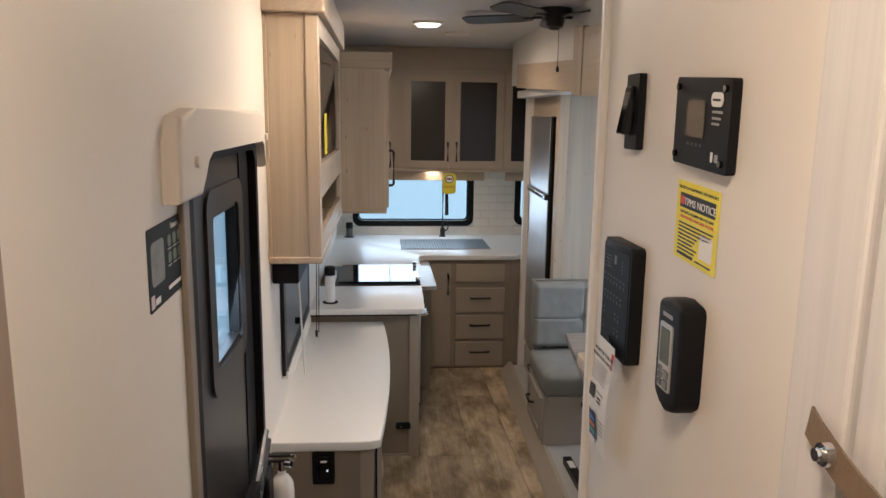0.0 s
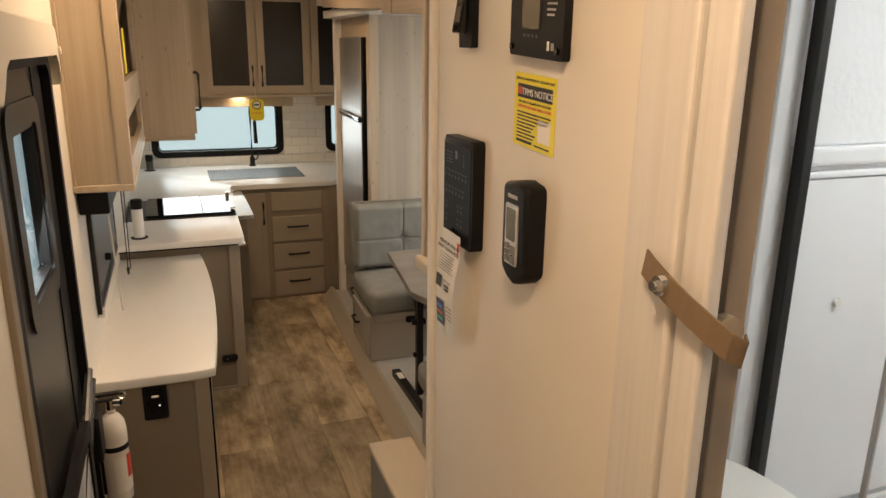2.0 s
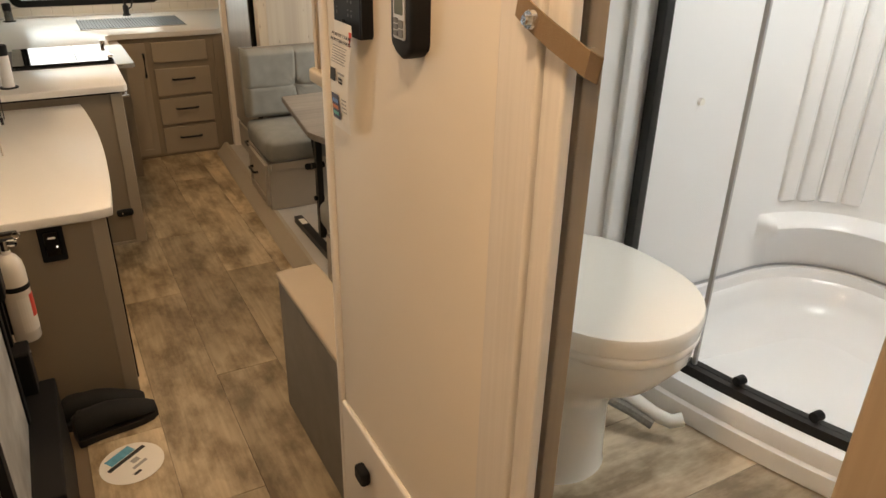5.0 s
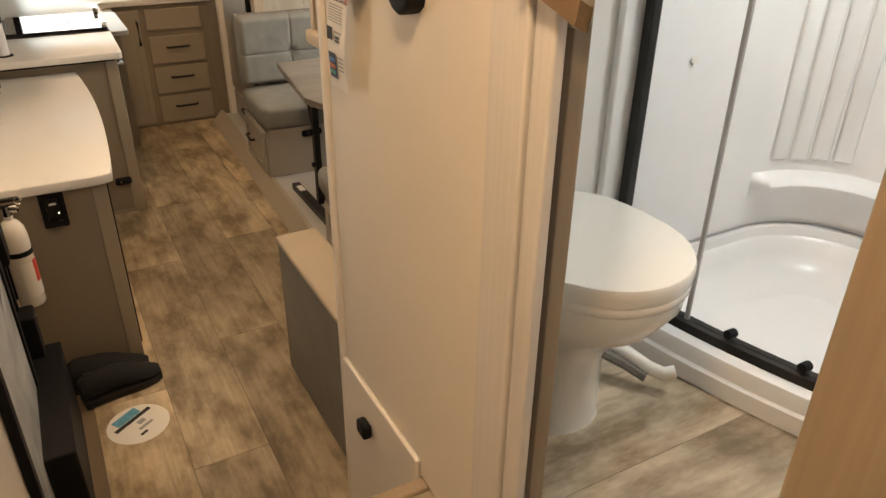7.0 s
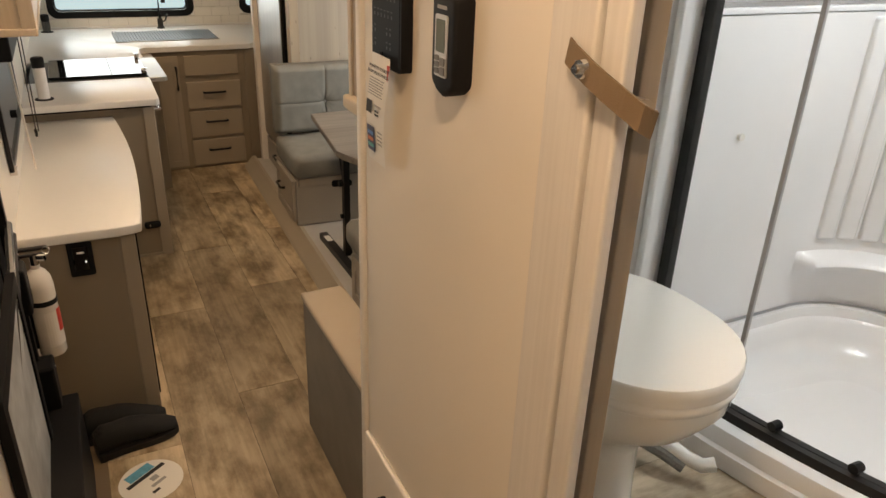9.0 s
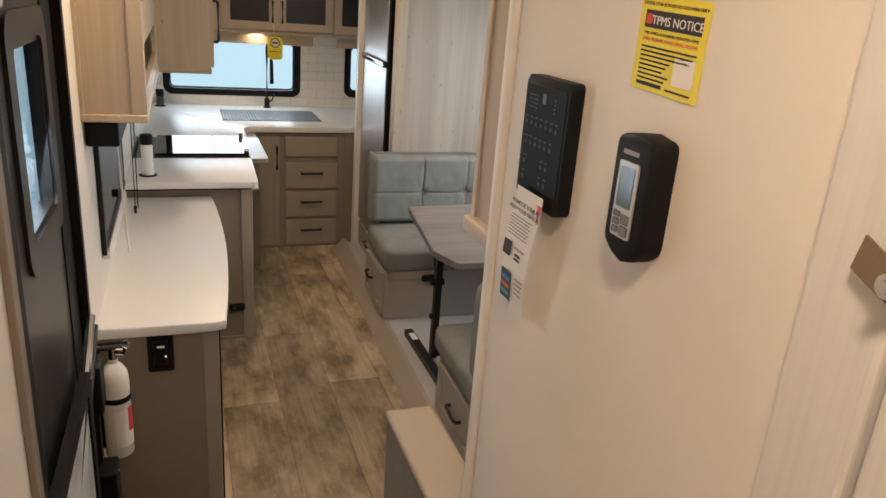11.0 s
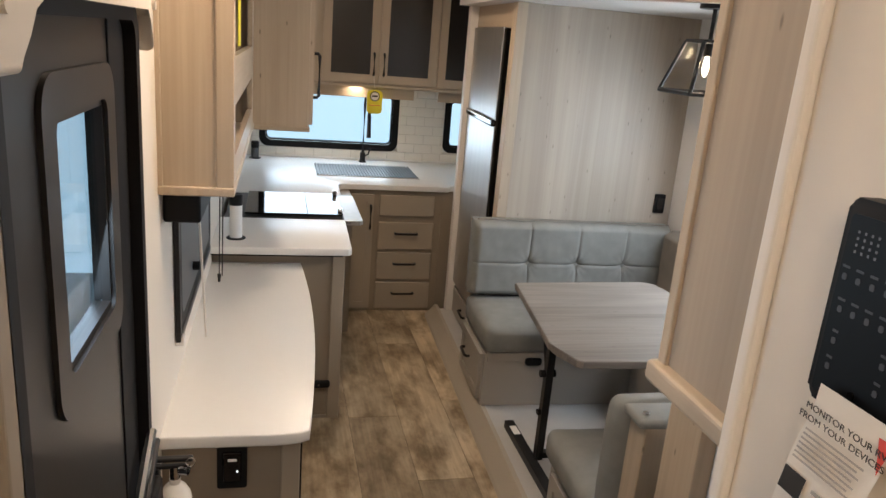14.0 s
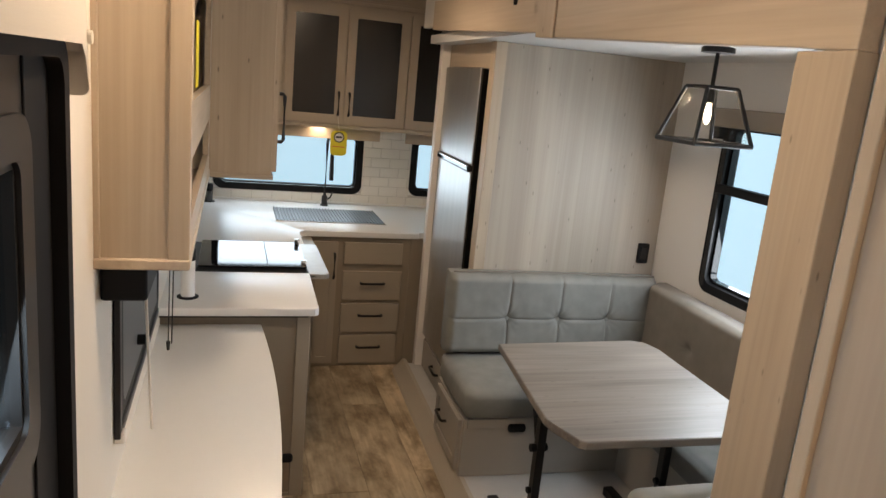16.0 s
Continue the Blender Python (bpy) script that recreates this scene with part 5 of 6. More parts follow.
XF[0] = Matrix(((1, 0, 0, 0), (0, 1.16, 0, -0.107), (0, 0, 1, -0.005), (0, 0, 0, 1)))
card = thing("hanging_card", (0.03, 1.06, 1.45), "white printed card hanging from control panel", "card")
cb = bmesh.new()
rows = []
for k in range(9):
    z = 1.668 - 0.212 * k / 8
    sway = -0.004 - 0.020 * math.sin(math.pi * k / 8) * 0.5 - 0.010 * k / 8
    rows.append([cb.verts.new((WX - 0.030 + sway + (0.006 if k else 0) + 0.010 * k / 8, y + 0.030 * k / 8, z)) for y in (1.010, 1.035, 1.060, 1.085)])
for a, b in zip(rows, rows[1:]):
    for k in range(3):
        cb.faces.new((a[k], a[k + 1], b[k + 1], b[k]))
part("sheet", cb, PAPER, card, "", True)


def card_at(y, z, out=0.0030):
    """Pose on the leaning face of the card."""
    k = (1.668 - z) / 0.212
    return (WX - 0.024 - 0.004 - 0.010 * math.sin(math.pi * k) - out, y + 0.030 * k, z)


def card_bar(y0, y1, z0, z1, mat, name="print_line"):
    b = bmesh.new()
    vs = [b.verts.new(card_at(y, z)) for y, z in ((y0, z0), (y1, z0), (y1, z1), (y0, z1))]
    b.faces.new(vs)
    part(name, b, mat, card)


for txt, z in (("MONITOR YOUR RV", 1.640), ("FROM YOUR DEVICES", 1.630)):
    x, y, zz = card_at(1.049, z)
    words(txt, 0.0088, Matrix(((0, 0, -1, x), (-1, 0, 0, y), (0, 1, 0, zz), (0, 0, 0, 1))), INK, card, "title")
for k in range(7):
    card_bar(1.020 + 0.004 * (k % 2), 1.080, 1.6215 - 0.005 * k, 1.6235 - 0.005 * k, GREYINK)
card_bar(1.058, 1.082, 1.555, 1.580, INK, "code_patch")
card_bar(1.020, 1.050, 1.572, 1.576, GREYINK)
card_bar(1.028, 1.046, 1.562, 1.566, INK)
card_bar(1.028, 1.046, 1.555, 1.559, INK)
for k in range(4):
    card_bar(1.012, 1.034, 1.500 + 0.008 * k, 1.503 + 0.008 * k, GREYINK)
b = bmesh.new()
b.faces.new([b.verts.new(card_at(y, z)) for y, z in ((1.0105, 1.655), (1.026, 1.662), (1.0105, 1.625))])
part("red_corner", b, RED, card, "red printed corner")
card_bar(1.045, 1.078, 1.478, 1.530, plain("navy_print", (0.05, 0.06, 0.12), 0.5), "picture")
for k, c in enumerate(((0.10, 0.25, 0.55), (0.60, 0.18, 0.08), (0.08, 0.40, 0.36))):
    b = bmesh.new()
    z = 1.512 - 0.013 * k
    b.faces.new([b.verts.new(card_at(y, zz, 0.0034)) for y, zz in ((1.049, z), (1.074, z), (1.074, z + 0.008), (1.049, z + 0.008))])
    part("picture_row", b, plain("print_%d" % k, c, 0.5), card)

XF[0] = Matrix(((0.950, 0, 0, WX * 0.050), (0, 0.8851, 0, 0.1775), (0, 0.0000, 1.0753, -0.1623), (0, 0, 0, 1)))
rem = thing("thermostat", (WX, 0.78, 1.68), "black wall thermostat with grey screen", "thermostat")
rb = bmesh.new()
prof = ((0.735, 1.702), (0.735, 1.808), (0.738, 1.814), (0.745, 1.817), (0.778, 1.821), (0.812, 1.817), (0.819, 1.814), (0.822, 1.808), (0.822, 1.702), (0.818, 1.693), (0.800, 1.682), (0.778, 1.677), (0.757, 1.682), (0.739, 1.693))
fv = [rb.verts.new((WX - 0.034, y, z)) for y, z in prof]
bv = [rb.verts.new((WX, y, z)) for y, z in prof]
ff = rb.faces.new(fv)
rb.faces.new(bv[::-1])
for k in range(len(prof)):
    rb.faces.new((fv[k], fv[(k + 1) % len(prof)], bv[(k + 1) % len(prof)], bv[k]))
bmesh.ops.bevel(rb, geom=list(ff.edges), offset=0.008, segments=3, affect="EDGES", profile=0.5)
part("case", rb, BLACK, rem, "", True)
part("bezel", plate(0.758, 0.802, 1.706, 1.790, WX - 0.0365, WX - 0.034, "x", 0.004), plain("silver_plastic", (0.45, 0.44, 0.42), 0.35, 0.3), rem, "silver bezel", True)
part("screen", plate(0.764, 0.796, 1.740, 1.784, WX - 0.0375, WX - 0.0365, "x", 0.002), plain("lcd_green_grey", (0.10, 0.12, 0.10), 0.15), rem)
for y0, y1, z0 in ((0.783, 0.797, 1.728), (0.783, 0.797, 1.719), (0.783, 0.797, 1.710), (0.762, 0.779, 1.722), (0.762, 0.779, 1.709)):
    part("button", plate(y0, y1, z0, z0 + (0.007 if y0 > 0.78 else 0.011), WX - 0.0385, WX - 0.0365, "x", 0.002), plain("grey_rubber", (0.16, 0.16, 0.16), 0.6), rem)
part("print", box(WX - 0.0345, WX - 0.034, 0.765, 0.800, 1.797, 1.802, 0), GREYINK, rem)

XF[0] = Matrix.Identity(4)
# door strap
XF[0] = Matrix.Translation((-0.009, 0.085, -0.014))
st = thing("door_strap", (0.04, 0.42, 1.70), "brown webbing door strap with snap", "strap")
s1 = bmesh.new()
pts = [((0.0420, 0.476), 1.777), ((0.040, 0.46), 1.771), ((0.038, 0.43), 1.761), ((0.038, 0.40), 1.751), ((0.042, 0.37), 1.740), ((0.050, 0.349), 1.729), ((0.064, 0.345), 1.721), ((0.086, 0.372), 1.716)]
rows_ = [[s1.verts.new((x + dx, y + 0.003 - 0.006 * (dz > 0), z + dz)) for dx, dz in ((0.0, -0.015), (0.0, 0.014), (0.0024, 0.014), (0.0024, -0.015))] for (x, y), z in pts]
for a, b in zip(rows_, rows_[1:]):
    for k in range(4):
        s1.faces.new((a[k], b[k], b[(k + 1) % 4], a[(k + 1) % 4]))
s1.faces.new(rows_[0])
s1.faces.new(rows_[-1][::-1])
bmesh.ops.recalc_face_normals(s1, faces=s1.faces[:])
part("webbing", s1, WEB, st)
part("snap", rod((0.041, 0.437, 1.763), (0.031, 0.437, 1.763), 0.0125, 20, None, 0.010), CHROME, st, "chrome snap", True)
part("snap_post", rod((0.032, 0.437, 1.763), (0.025, 0.437, 1.763), 0.0055, 14), CHROME, st)
part("anchor", rod((0.098, 0.415, 1.716), (0.098, 0.400, 1.716), 0.018, 16), BROWN, st)

XF[0] = Matrix(((1, 0, 0, 0.025), (0, 0.973, 0, 0.111), (0, 0.02, 0.987, -0.014), (0, 0, 0, 1)))
# advert sticker on the left wall
ad = thing("feature_sticker", (-0.77, 1.26, 1.69), "black glossy feature sticker with pale print", "sticker")
LX = -0.7692
part("sheet", plate(1.152, 1.378, 1.692, 1.842, LX - 0.0004, LX + 0.0004, "x", 0.006), plain("black_vinyl", (0.006, 0.006, 0.006), 0.55, spec=0.2), ad)


def left_pose(y, z, out=0.0008):
    return Matrix(((0, 0, 1, LX + out), (1, 0, 0, y), (0, 1, 0, z), (0, 0, 0, 1)))


words("Features", 0.017, left_pose(1.325, 1.822), PAPER, ad, "title")
part("picture", plate(1.17, 1.25, 1.735, 1.815, LX + 0.0004, LX + 0.0008, "x", 0.012), plain("grey_print", (0.20, 0.20, 0.18), 0.5, 0, 0.5, 60), ad)
for k in range(6):
    y, z = 1.275 + 0.034 * (k % 3), 1.790 - 0.032 * (k // 3)
    part("icon", plate(y, y + 0.022, z, z + 0.022, LX + 0.0004, LX + 0.0008, "x", 0.008), plain("green_grey_print", (0.13, 0.16, 0.11), 0.5, 0, 0.5, 70), ad)
    part("caption", box(LX + 0.0004, LX + 0.0008, y, y + 0.024, z - 0.006, z - 0.003, 0), GREYINK, ad)
part("mark", plate(1.27, 1.355, 1.708, 1.716, LX + 0.0004, LX + 0.0008, "x", 0.002), PAPER, ad)
part("code_patch", box(LX + 0.0004, LX + 0.0008, 1.160, 1.180, 1.698, 1.722, 0), plain("pink_white_print", (0.7, 0.55, 0.55), 0.5), ad)
part("print", box(LX + 0.0004, LX + 0.0008, 1.185, 1.215, 1.700, 1.712, 0), PAPER, ad)

XF[0] = Matrix.Identity(4)
# ---- things by the door at floor level ----
XF[0] = Matrix.Translation((0.025, 0, 0))
poster = thing("photo_board", (-0.755, 1.55, 0.15), "framed grey photo board leaning by the door", "board")
part("frame", ring_frame(1.40, 2.08, 0.12, 0.92, 0.045, -0.768, -0.745, "x", 0.01), BLACK, poster, "dark frame")
part("print", box(-0.766, -0.752, 1.44, 2.04, 0.16, 0.88, 0), plain("grey_photo", (0.44, 0.45, 0.45), 0.45, 0, 0.75, 9), poster)

XF[0] = Matrix.Identity(4)
ramp = thing("folded_step", (-0.70, 2.17, 0.0), "black folded step panel beside the door", "step")
part("panel", box(-0.735, -0.640, 1.66, 2.28, 0.0, 0.34, 0.006), BLACK, ramp)
sb = bmesh.new()
box(-0.745, -0.69, 2.20, 2.30, 0.30, 0.50, 0.008, bm=sb)
part("hinge_block", sb, BLACK, ramp)
part("bolt", rod((-0.695, 2.25, 0.475), (-0.685, 2.25, 0.475), 0.007, 10), CHROME, ramp)


def shoe(y, x0, turn, label):
    s = thing("shoe", (x0, y, 0.0), label, "shoe", "pair of shoes")
    st_ = [(0.0, 0.034, 0.075), (0.03, 0.039, 0.092), (0.08, 0.038, 0.090), (0.13, 0.042, 0.088), (0.18, 0.047, 0.075), (0.23, 0.048, 0.056), (0.27, 0.042, 0.044), (0.295, 0.026, 0.036)]
    m = Matrix.Translation((x0, y, 0)) @ Matrix.Rotation(radians(turn), 4, "Z")
    for nm, zlo, hfac, wfac, mat in (("sole", 0.0, None, 1.06, plain("black_rubber", (0.016, 0.016, 0.016), 0.7, 0, 0.2, 40)), ("upper", 0.026, 1, 1.0, BLACKCLOTH)):
        bm = bmesh.new()
        rings = []
        for u, w, h in st_:
            top = 0.034 if hfac is None else h * 1.42
            w = w * 1.22
            rings.append([bm.verts.new((u + 0.004 * (k == 3), w * wfac * math.cos(a), zlo + (top - zlo) * (0.5 + 0.5 * math.sin(a)) if hfac else (0.0 if math.sin(a) < 0 else top) * 1.0)) for k, a in ((k, 2 * math.pi * k / 14) for k in range(14))])
        for a, b in zip(rings, rings[1:]):
            for k in range(14):
                bm.faces.new((a[k], a[(k + 1) % 14], b[(k + 1) % 14], b[k]))
        bm.faces.new(rings[0][::-1])
        bm.faces.new(rings[-1])
        bm.transform(m)
        part(nm, bm, mat, s, "", True)
    c = lathe(((0.034, 0.0), (0.037, 0.008), (0.031, 0.014), (0.026, 0.006)), (0, 0, 0), 18)
    c.transform(m @ Matrix.Translation((0.055, 0, 0.108)) @ Matrix.Diagonal((1.35, 0.85, 1, 1)))
    part("collar", c, BLACKCLOTH, s, "", True)
    for k in range(4):
        l = tube([(0.115 + 0.022 * k, -0.026, 0.106 - 0.007 * k), (0.125 + 0.022 * k, 0, 0.117 - 0.008 * k), (0.115 + 0.022 * k, 0.026, 0.106 - 0.007 * k)], 0.003, 6)
        l.transform(m)
        part("lace", l, plain("black_lace", (0.02, 0.02, 0.02), 0.8), s)


shoe(2.33, -0.625, 12, "black running shoe lying beside the step")
shoe(2.45, -0.660, 2, "black running shoe beside cabinet end")

leaf = thing("floor_card", (-0.46, 2.13, 0.0), "round white paper card on the floor", "card")
dm = Matrix.Translation((-0.46, 2.12, 0)) @ Matrix.Rotation(radians(35), 4, "Z")
disc = slab([(0.11 * math.cos(2 * math.pi * k / 36), 0.11 * math.sin(2 * math.pi * k / 36)) for k in range(36)], 0.0045, 0.0055, 0)
disc.transform(dm)
part("sheet", disc, PAPER, leaf)
for y0, y1, x0, x1, mat in ((0.045, 0.085, -0.05, 0.055, plain("cyan_print", (0.10, 0.35, 0.50), 0.5, 0, 0.6, 50)), (0.025, 0.042, -0.075, 0.085, INK), (-0.01, 0.012, 0.0, 0.03, GREYINK), (-0.035, -0.022, -0.02, 0.04, GREYINK), (-0.062, -0.050, -0.04, -0.01, INK)):
    b = slab([(x0, y0), (x1, y0), (x1, y1), (x0, y1)], 0.0055, 0.0062, 0)
    b.transform(dm)
    part("print", b, mat, leaf)

# ---- bathroom ----
XF[0] = Matrix.Translation((0.026, 0.070, 0)) @ Matrix(((1, 0, 0, 0), (0, 1, 0, 0), (0, 0, 0.957, DECK * 0.043), (0, 0, 0, 1)))
toi = thing("toilet", (0.40, 0.72, DECK), "white porcelain toilet with closed lid", "toilet")
CX = 0.40


def oval(w, d, n=36, back=0.0):
    """Seat outline: straight at the back, round at the front."""
    pts = []
    for k in range(n):
        a = 2 * math.pi * k / n
        x, y = math.cos(a), math.sin(a)
        if y > 0:
            x = math.copysign(abs(x) ** 0.55, x)
            y = y ** 0.75
        pts.append((CX + w * x, 0.70 + (d if y < 0 else 0.245) * y - back))
    return pts


def loft(levels, n=36):
    bm = bmesh.new()
    rings = [[bm.verts.new((CX + (x - CX) * s + max(0.0, dy - 0.03) * 0.45, 0.72 + (y - 0.72) * s2 + dy, z)) for x, y in oval(0.184, 0.200, n)] for z, s, s2, dy in levels]
    for a, b in zip(rings, rings[1:]):
        for k in range(n):
            bm.faces.new((a[k], a[(k + 1) % n], b[(k + 1) % n], b[k]))
    bm.faces.new(rings[0][::-1])
    bm.faces.new(rings[-1])
    return bm


part("bowl", loft(((DECK, 0.64, 0.50, 0.115), (DECK + 0.02, 0.62, 0.48, 0.115), (DECK + 0.20, 0.58, 0.46, 0.11), (DECK + 0.30, 0.62, 0.56, 0.075), (DECK + 0.40, 0.84, 0.84, 0.02), (DECK + 0.47, 0.95, 0.96, 0.0), (DECK + 0.50, 0.96, 0.97, 0.0))), PORCELAIN, toi, "", True)
part("seat", loft(((DECK + 0.502, 0.97, 0.98, 0.0), (DECK + 0.512, 1.0, 1.0, 0.0), (DECK + 0.522, 1.0, 1.0, 0.0), (DECK + 0.526, 0.98, 0.99, 0.0))), PORCELAIN, toi, "white plastic seat ring", True)
part("lid", loft(((DECK + 0.528, 1.0, 1.0, 0.0), (DECK + 0.548, 1.015, 1.01, 0.0), (DECK + 0.562, 1.012, 1.008, 0.0), (DECK + 0.5665, 0.995, 0.995, 0.0), (DECK + 0.568, 0.93, 0.94, 0.0), (DECK + 0.570, 0.5, 0.5, 0.0))), PORCELAIN, toi, "closed white lid", True)
part("tank", box(0.22, 0.58, 0.92, 1.15, DECK + 0.30, DECK + 0.46, 0.03, 4), PORCELAIN, toi, "", True)

XF[0] = Matrix.Identity(4)
pd = part("flush_pedal", tube([(0.60, 0.985, DECK + 0.12), (0.66, 0.955, DECK + 0.105), (0.70, 0.90, DECK + 0.085), (0.725, 0.845, DECK + 0.065), (0.745, 0.81, DECK + 0.06), (0.770, 0.795, DECK + 0.068)], 0.019, 10), PORCELAIN, toi, "white curved foot pedal", True)
part("tread", tube([(0.64, 0.945, DECK + 0.085), (0.685, 0.885, DECK + 0.062), (0.712, 0.835, DECK + 0.045)], 0.015, 8), plain("grey_rubber_tread", (0.20, 0.19, 0.17), 0.9, 0, 0.4, 200, 0.8, 500), pd)


def curb(s):
    """The bowed line of the shower's front, s from wall to wall."""
    y = 1.19 - 1.45 * s
    return 0.867 + 0.098 * s + 0.434 * s * s, y


N = 30
sh = thing("shower", (1.35, 0.5, DECK), "white acrylic corner shower with curved glass", "shower")
for nm, offs, z0, z1, mat in (("curb", ((-0.075, -0.045, 0.0), (0.03, 0.05, 0.0)), DECK, DECK + 0.105, ACRYLIC), ("track", ((-0.028, -0.022, 0), (0.022, 0.022, 0)), DECK + 0.104, DECK + 0.128, BLACKMETAL)):
    bm = bmesh.new()
    rings = []
    for k in range(N + 1):
        x, y = curb(k / N)
        if nm == "curb":
            sec = ((x - 0.082, z0), (x - 0.080, z0 + 0.050), (x - 0.070, z0 + 0.057), (x - 0.067, z1 - 0.024), (x - 0.060, z1 - 0.006), (x - 0.045, z1), (x + 0.03, z1), (x + 0.05, z0))
        else:
            sec = ((x - 0.028, z0), (x - 0.022, z1), (x + 0.022, z1), (x + 0.022, z0))
        rings.append([bm.verts.new((sx, y, sz)) for sx, sz in sec])
    for a, b in zip(rings, rings[1:]):
        for k in range(len(a)):
            bm.faces.new((a[k], a[(k + 1) % len(a)], b[(k + 1) % len(a)], b[k]))
    bm.faces.new(rings[0])
    bm.faces.new(rings[-1][::-1])
    part(nm, bm, mat, sh, "" if nm == "curb" else "black curved track", True)
bm = bmesh.new()
rings = []
for k in range(N + 1):
    x, y = curb(k / N)
    rings.append([bm.verts.new((x + 0.045, y, DECK + 0.075)), bm.verts.new((x + 0.12, y, DECK + 0.03)), bm.verts.new((1.45, y, DECK + 0.024)), bm.verts.new((1.60, y, DECK + 0.025)), bm.verts.new((1.79, y, DECK + 0.026))])
for a, b in zip(rings, rings[1:]):
    for k in range(4):
        bm.faces.new((a[k], a[k + 1], b[k + 1], b[k]))
part("pan", bm, ACRYLIC, sh, "glossy white shower pan", True)
bm = bmesh.new()
rings = []
for k in range(N + 1):
    x, y = curb(k / N)
    rings.append([bm.verts.new((x + dx, y, z)) for dx, z in ((-0.0025, DECK + 0.128), (-0.0025, 2.30), (0.0025, 2.30), (0.0025, DECK + 0.128))])
for a, b in zip(rings, rings[1:]):
    for k in range(4):
        bm.faces.new((a[k], b[k], b[(k + 1) % 4], a[(k + 1) % 4]))
bmesh.ops.recalc_face_normals(bm, faces=bm.faces[:])
gp = part("glass_screen", bm, GLASS, sh, "clear curved glass", True)
gp.visible_shadow = False
px, py = curb(0.02)
part("post", box(px - 0.014, px + 0.014, py - 0.02, py + 0.012, DECK + 0.11, 2.30, 0.003), BLACKMETAL, sh, "black wall post")
part("wall_flange", box(px - 0.075, px - 0.016, 1.175, 1.199, DECK, 2.35, 0.006, 3), ACRYLIC, sh)
px, py = curb(0.200)
part("mullion", box(px - 0.005, px + 0.005, py - 0.006, py + 0.006, DECK + 0.128, 2.30, 0.002), plain("grey_seal", (0.40, 0.40, 0.41), 0.3, 0.3), sh, "grey glass edge seal")
for s in (0.285, 0.412):
    x, y = curb(s)
    part("roller", rod((x - 0.012, y, DECK + 0.145), (x + 0.014, y, DECK + 0.145), 0.013, 12), BLACK, sh)
part("surround_rear", box(0.86, 1.80, 1.185, 1.199, DECK + 0.03, 1.745, 0.004), ACRYLIC, sh, "white moulded surround panel")
part("surround_ledge", box(0.86, 1.80, 1.165, 1.199, 1.73, 1.775, 0.010, 3), ACRYLIC, sh)
part("surround_ledge", box(0.86, 1.80, 1.172, 1.199, 1.700, 1.718, 0.006, 3), ACRYLIC, sh)
part("surround_upper", box(0.86, 1.80, 1.187, 1.199, 1.775, 2.35, 0.004), plain("stippled_acrylic", (0.78, 0.78, 0.79), 0.3, 0, 0.02, 4, 0.7, 55), sh)
part("surround_side", box(1.782, 1.80, -0.5, 1.185, DECK + 0.03, 2.35, 0.004), ACRYLIC, sh)


def corner_line(off):
    """Rear and side wall of the shower with its rounded corner, drawn in by off; each point with its share of the ledge."""
    r = 0.30 - off
    line = [(0.90 + 0.05 * k, 1.166 - off, 0.0) for k in range(11)]
    line += [(1.40 + r * math.sin(a), 0.866 + r * math.cos(a), min(1.0, a / 0.12)) for a in (math.pi / 2 * k / 14 for k in range(1, 15))]
    return line + [(1.70 - off, 0.866 - 0.1 * k, 1.0) for k in range(1, 14)]


def corner_sweep(profile):
    """Sweeps (plain offset, extra ledge offset, height) along the shower's inner corner."""
    bm = bmesh.new()
    rings = []
    for off, extra, z in list(profile) + [(p[0] - 0.004, p[1], p[2] - (0.003 if len(profile) == 2 else 0.0)) for p in profile[::-1]]:
        plain_line, ledge_line = corner_line(off), corner_line(off + extra)
        rings.append([bm.verts.new((p[0] + (q[0] - p[0]) * p[2], p[1] + (q[1] - p[1]) * p[2], z)) for p, q in zip(plain_line, ledge_line)])
    for a, b in zip(rings, rings[1:] + rings[:1]):
        for k in range(len(a) - 1):
            bm.faces.new((a[k], a[k + 1], b[k + 1], b[k]))
    bm.faces.new([r[0] for r in rings])
    bm.faces.new([r[-1] for r in rings][::-1])
    bmesh.ops.recalc_face_normals(bm, faces=bm.faces[:])
    return bm


part("surround_corner", corner_sweep(((0.0, 0.0, 1.70), (0.0, 0.0, 1.03), (0.0, 0.006, 1.005), (0.0, 0.050, 0.985), (0.0, 0.060, 0.972), (0.0, 0.055, 0.955), (0.0, 0.015, 0.915), (0.002, 0.0, 0.822))), ACRYLIC, sh, "white moulded corner with a narrow ledge", True)
part("pan_rim", corner_sweep(((0.010, 0.0, 0.822), (0.022, 0.0, 0.814), (0.026, 0.0, 0.782), (0.040, 0.0, 0.772), (0.052, 0.0, 0.730), (0.085, 0.0, 0.690), (0.15, 0.0, 0.671), (0.21, 0.0, 0.664))), ACRYLIC, sh, "raised rim of the shower pan", True)
part("seam", corner_sweep(((0.004, 0.0, 0.8225), (0.018, 0.0, 0.8225))), plain("grey_seam", (0.30, 0.30, 0.31), 0.6), sh)
for a in (0.30, 0.52, 0.74, 0.96):
    rx, ry = 1.40 + 0.297 * math.sin(a), 0.866 + 0.297 * math.cos(a)
    rb_ = box(-0.028, 0.028, -0.012, 0.012, 1.04, 1.69, 0.011, 3)
    rb_.transform(Matrix.Translation((rx, ry, 0)) @ Matrix.Rotation(-a, 4, "Z"))
    part("rib", rb_, ACRYLIC, sh, "", True)
part("screw_cap", rod((1.05, 1.170, 1.397), (1.05, 1.156, 1.397), 0.010, 14), PORCELAIN, sh)
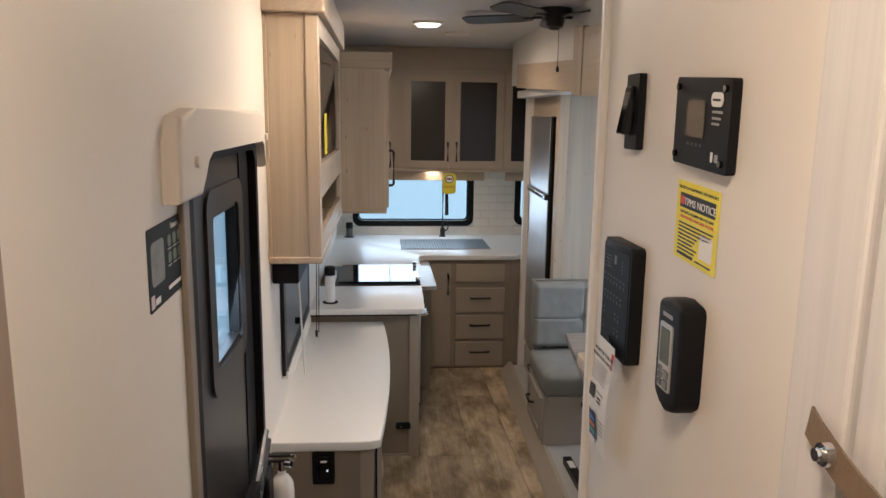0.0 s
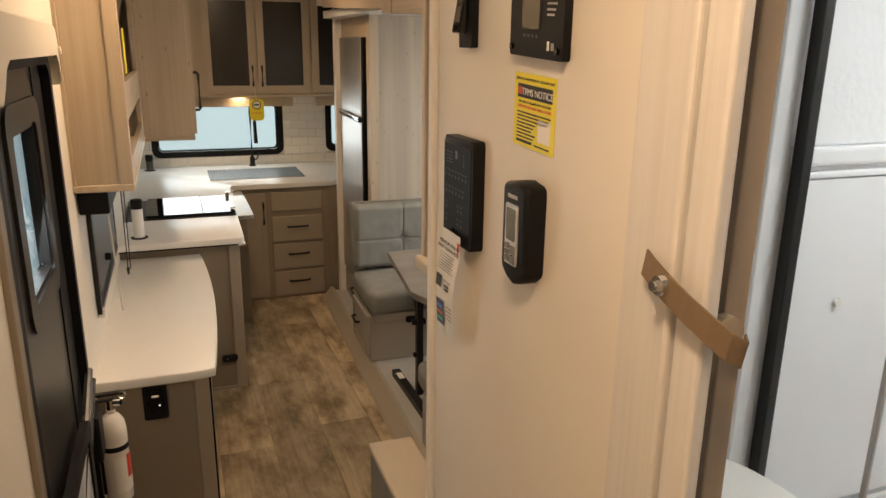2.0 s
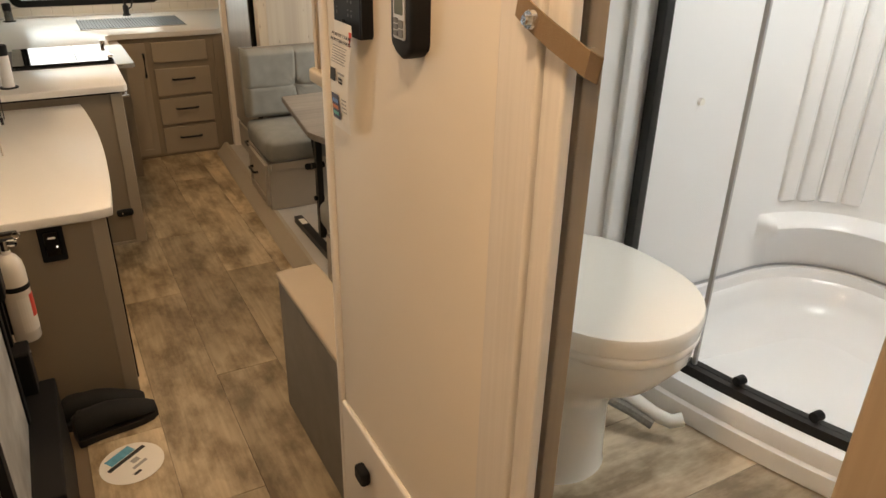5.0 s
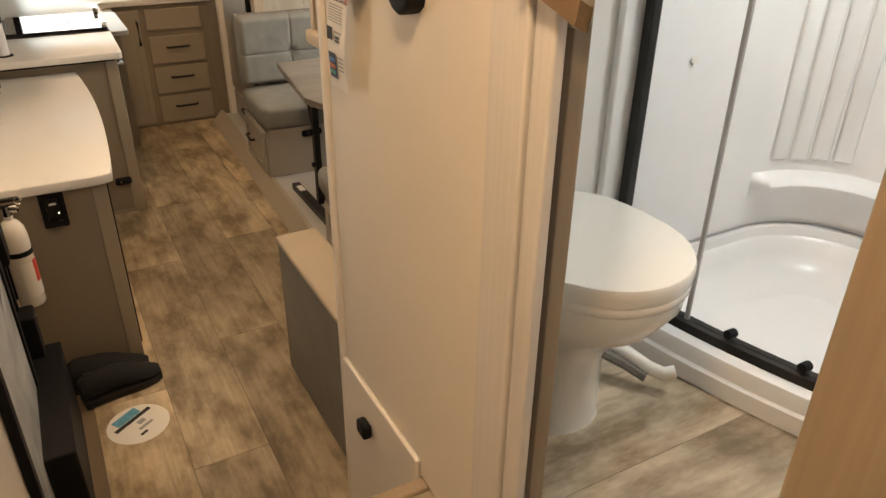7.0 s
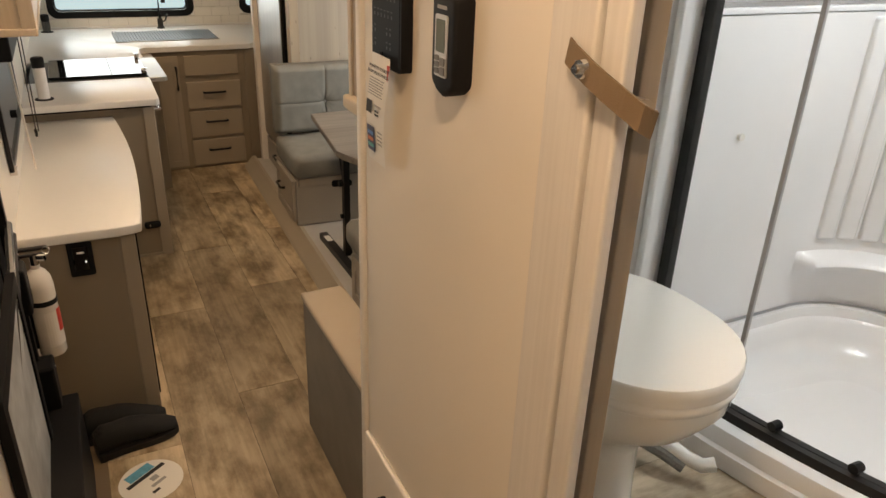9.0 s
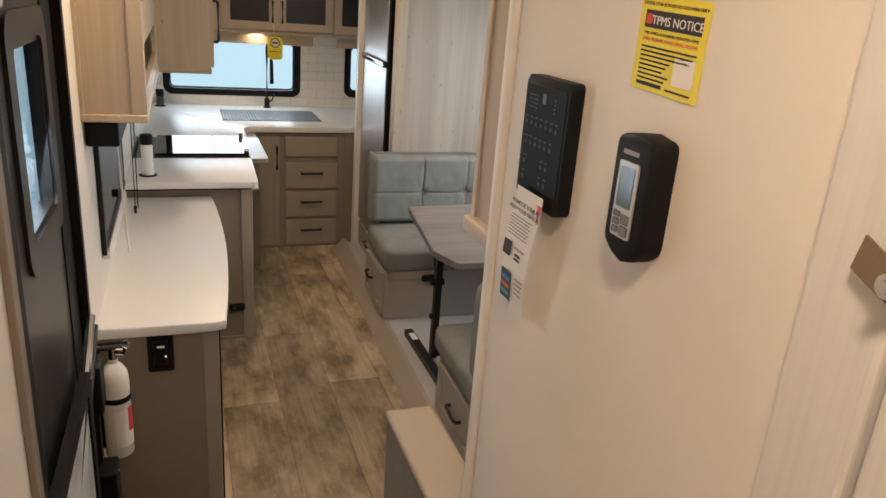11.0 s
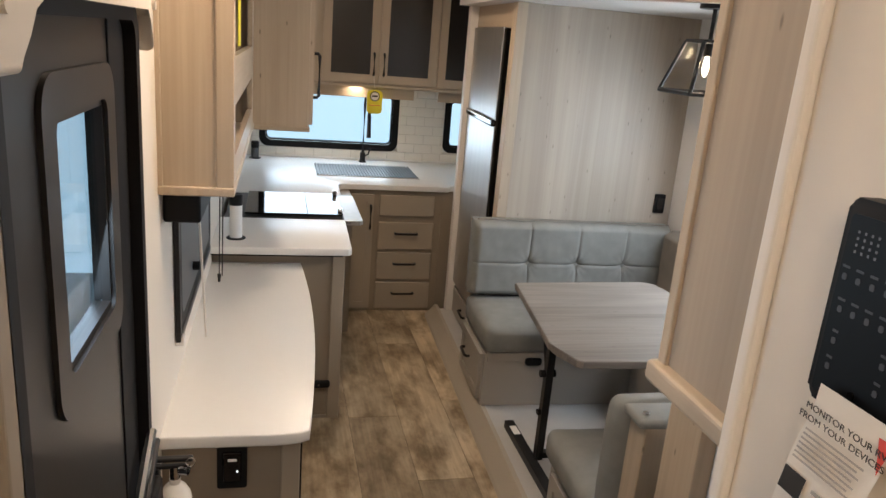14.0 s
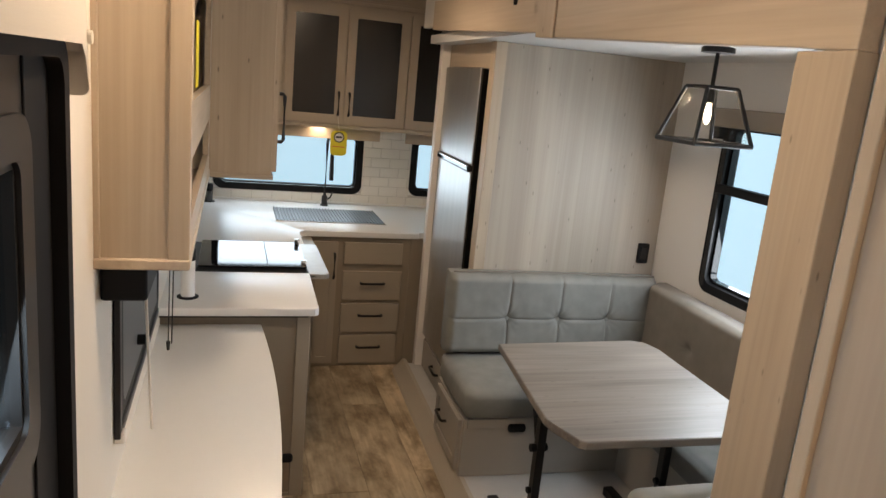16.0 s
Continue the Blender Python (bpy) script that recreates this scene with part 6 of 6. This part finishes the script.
part("handle", tube([(1.40, 0.75, 1.64), (1.36, 0.72, 1.62), (1.36, 0.72, 1.42), (1.40, 0.75, 1.40)], 0.012, 8), BLACKMETAL, sh, "black shower handle", True)

# ---- vinyl planks, tiles ----
def piece_mesh(name, w, l, h, material, bev=0.0015):
    bm = box(-w / 2, w / 2, -l / 2, l / 2, 0, h, bev, 1)
    me = bpy.data.meshes.new(name)
    bm.to_mesh(me)
    bm.free()
    me.materials.append(material)
    return me


floor = tagged(part("floor", box(-0.769, 0.70, 0.80, 5.70, -0.0035, -0.0005, 0), plain("plank_joint", (0.16, 0.115, 0.075), 0.7, 0, 0.1)), "printed vinyl plank floor in worn oak tones", "floor", "", "structure")
W, L = 0.265, 1.53
meshes = {}
starts = {-2: 0.75, -1: 0.26, 0: 0.99, 1: 0.40, 2: 1.15}
for col in range(-2, 3):
    x = 0.20 + W * col + W / 2 - W
    for k in range(-1, 4):
        y0 = starts[col] + L * k
        a, b = max(y0, 0.80), min(y0 + L, 5.69)
        xa, xb = max(x - W / 2, -0.765), min(x + W / 2, 0.70)
        if b - a < 0.05 or xb - xa < 0.03:
            continue
        key = (round(xb - xa, 3), round(b - a, 3))
        if key not in meshes:
            meshes[key] = piece_mesh("plank", key[0] - 0.002, key[1] - 0.002, 0.0042, FLOORPRINT, 0.0008)
        ob = new("plank", meshes[key])
        ob.parent = floor
        ob.location = ((xa + xb) / 2, (a + b) / 2, 0)
bath_floor = tagged(part("floor_bath", box(0.112, 1.79, -1.6, 1.199, DECK - 0.0035, DECK - 0.0005, 0), plain("bath_joint", (0.17, 0.14, 0.11), 0.7, 0, 0.1)), "pale vinyl plank floor of hallway and bathroom", "floor", "", "structure")
tagged(part("floor_hall", box(-0.769, 0.112, -1.6, 0.80, DECK - 0.0035, DECK - 0.0005, 0), plain("bath_joint", (0.17, 0.14, 0.11), 0.7, 0, 0.1)), "pale vinyl floor of the raised hallway", "floor", "", "structure")
for j in range(10):
    for k in range(3):
        x0, x1 = -0.77 + 1.28 * k - 0.43 * (j % 3), -0.77 + 1.28 * (k + 1) - 0.43 * (j % 3)
        y0 = -1.59 + 0.279 * j
        xa, xb, ya, yb = max(x0, -0.768), min(x1, 1.785), y0, min(y0 + 0.279, 1.198)
        if ya > 0.47 and xb > 0.06:
            xa = max(xa, 0.112)
        if yb > 0.75 and xa < 0.06:
            yb = 0.80
        if xb - xa < 0.04 or yb - ya < 0.04:
            continue
        key = ("b", round(xb - xa, 3), round(yb - ya, 3))
        if key not in meshes:
            meshes[key] = piece_mesh("plank", key[1] - 0.0015, key[2] - 0.0015, 0.0042, FLOORPALE, 0.0008)
        ob = new("plank", meshes[key])
        ob.parent = bath_floor
        ob.location = ((xa + xb) / 2, (ya + yb) / 2, DECK - 0.003)

splash = tagged(part("backsplash", holed("y", 6.612, 6.619, -0.768, 1.245, 0.940, 1.573, ((-0.60, 0.515, 1.027, 1.52), (0.90, 1.244, 1.037, 1.52))), GROUT), "white subway tile backsplash", "backsplash", "", "structure")
tw, th = 0.150, 0.0755
tiles = {}
for r in range(9):
    for c in range(-1, 15):
        xa = -0.768 + tw * c + (tw / 2 if r % 2 else 0)
        xb, za, zb = xa + tw, 0.946 + th * r, 0.946 + th * (r + 1)
        xa, xb, zb = max(xa, -0.767), min(xb, 1.243), min(zb, 1.572)
        cut = [(-0.60, 0.515, 1.027, 1.52), (0.90, 1.3, 1.037, 1.52)]
        for u0, u1, v0, v1 in cut:
            if zb > v0 + 0.01 and za < v1 - 0.01:
                if xa >= u0 - 0.005 and xb <= u1 + 0.005:
                    xb = xa
                elif xa < u0 < xb:
                    xb = u0
                elif xa < u1 < xb:
                    xa = u1
        if xb - xa < 0.012 or zb - za < 0.012:
            continue
        key = (round(xb - xa, 3), round(zb - za, 3))
        if key not in tiles:
            bm = box(-key[0] / 2 + 0.0015, key[0] / 2 - 0.0015, -0.006, 0, -key[1] / 2 + 0.0015, key[1] / 2 - 0.0015, 0.0015, 1)
            me = bpy.data.meshes.new("tile")
            bm.to_mesh(me)
            bm.free()
            me.materials.append(TILE)
            tiles[key] = me
        ob = new("tile", tiles[key])
        ob.parent = splash
        ob.location = ((xa + xb) / 2, 6.613, (za + zb) / 2)
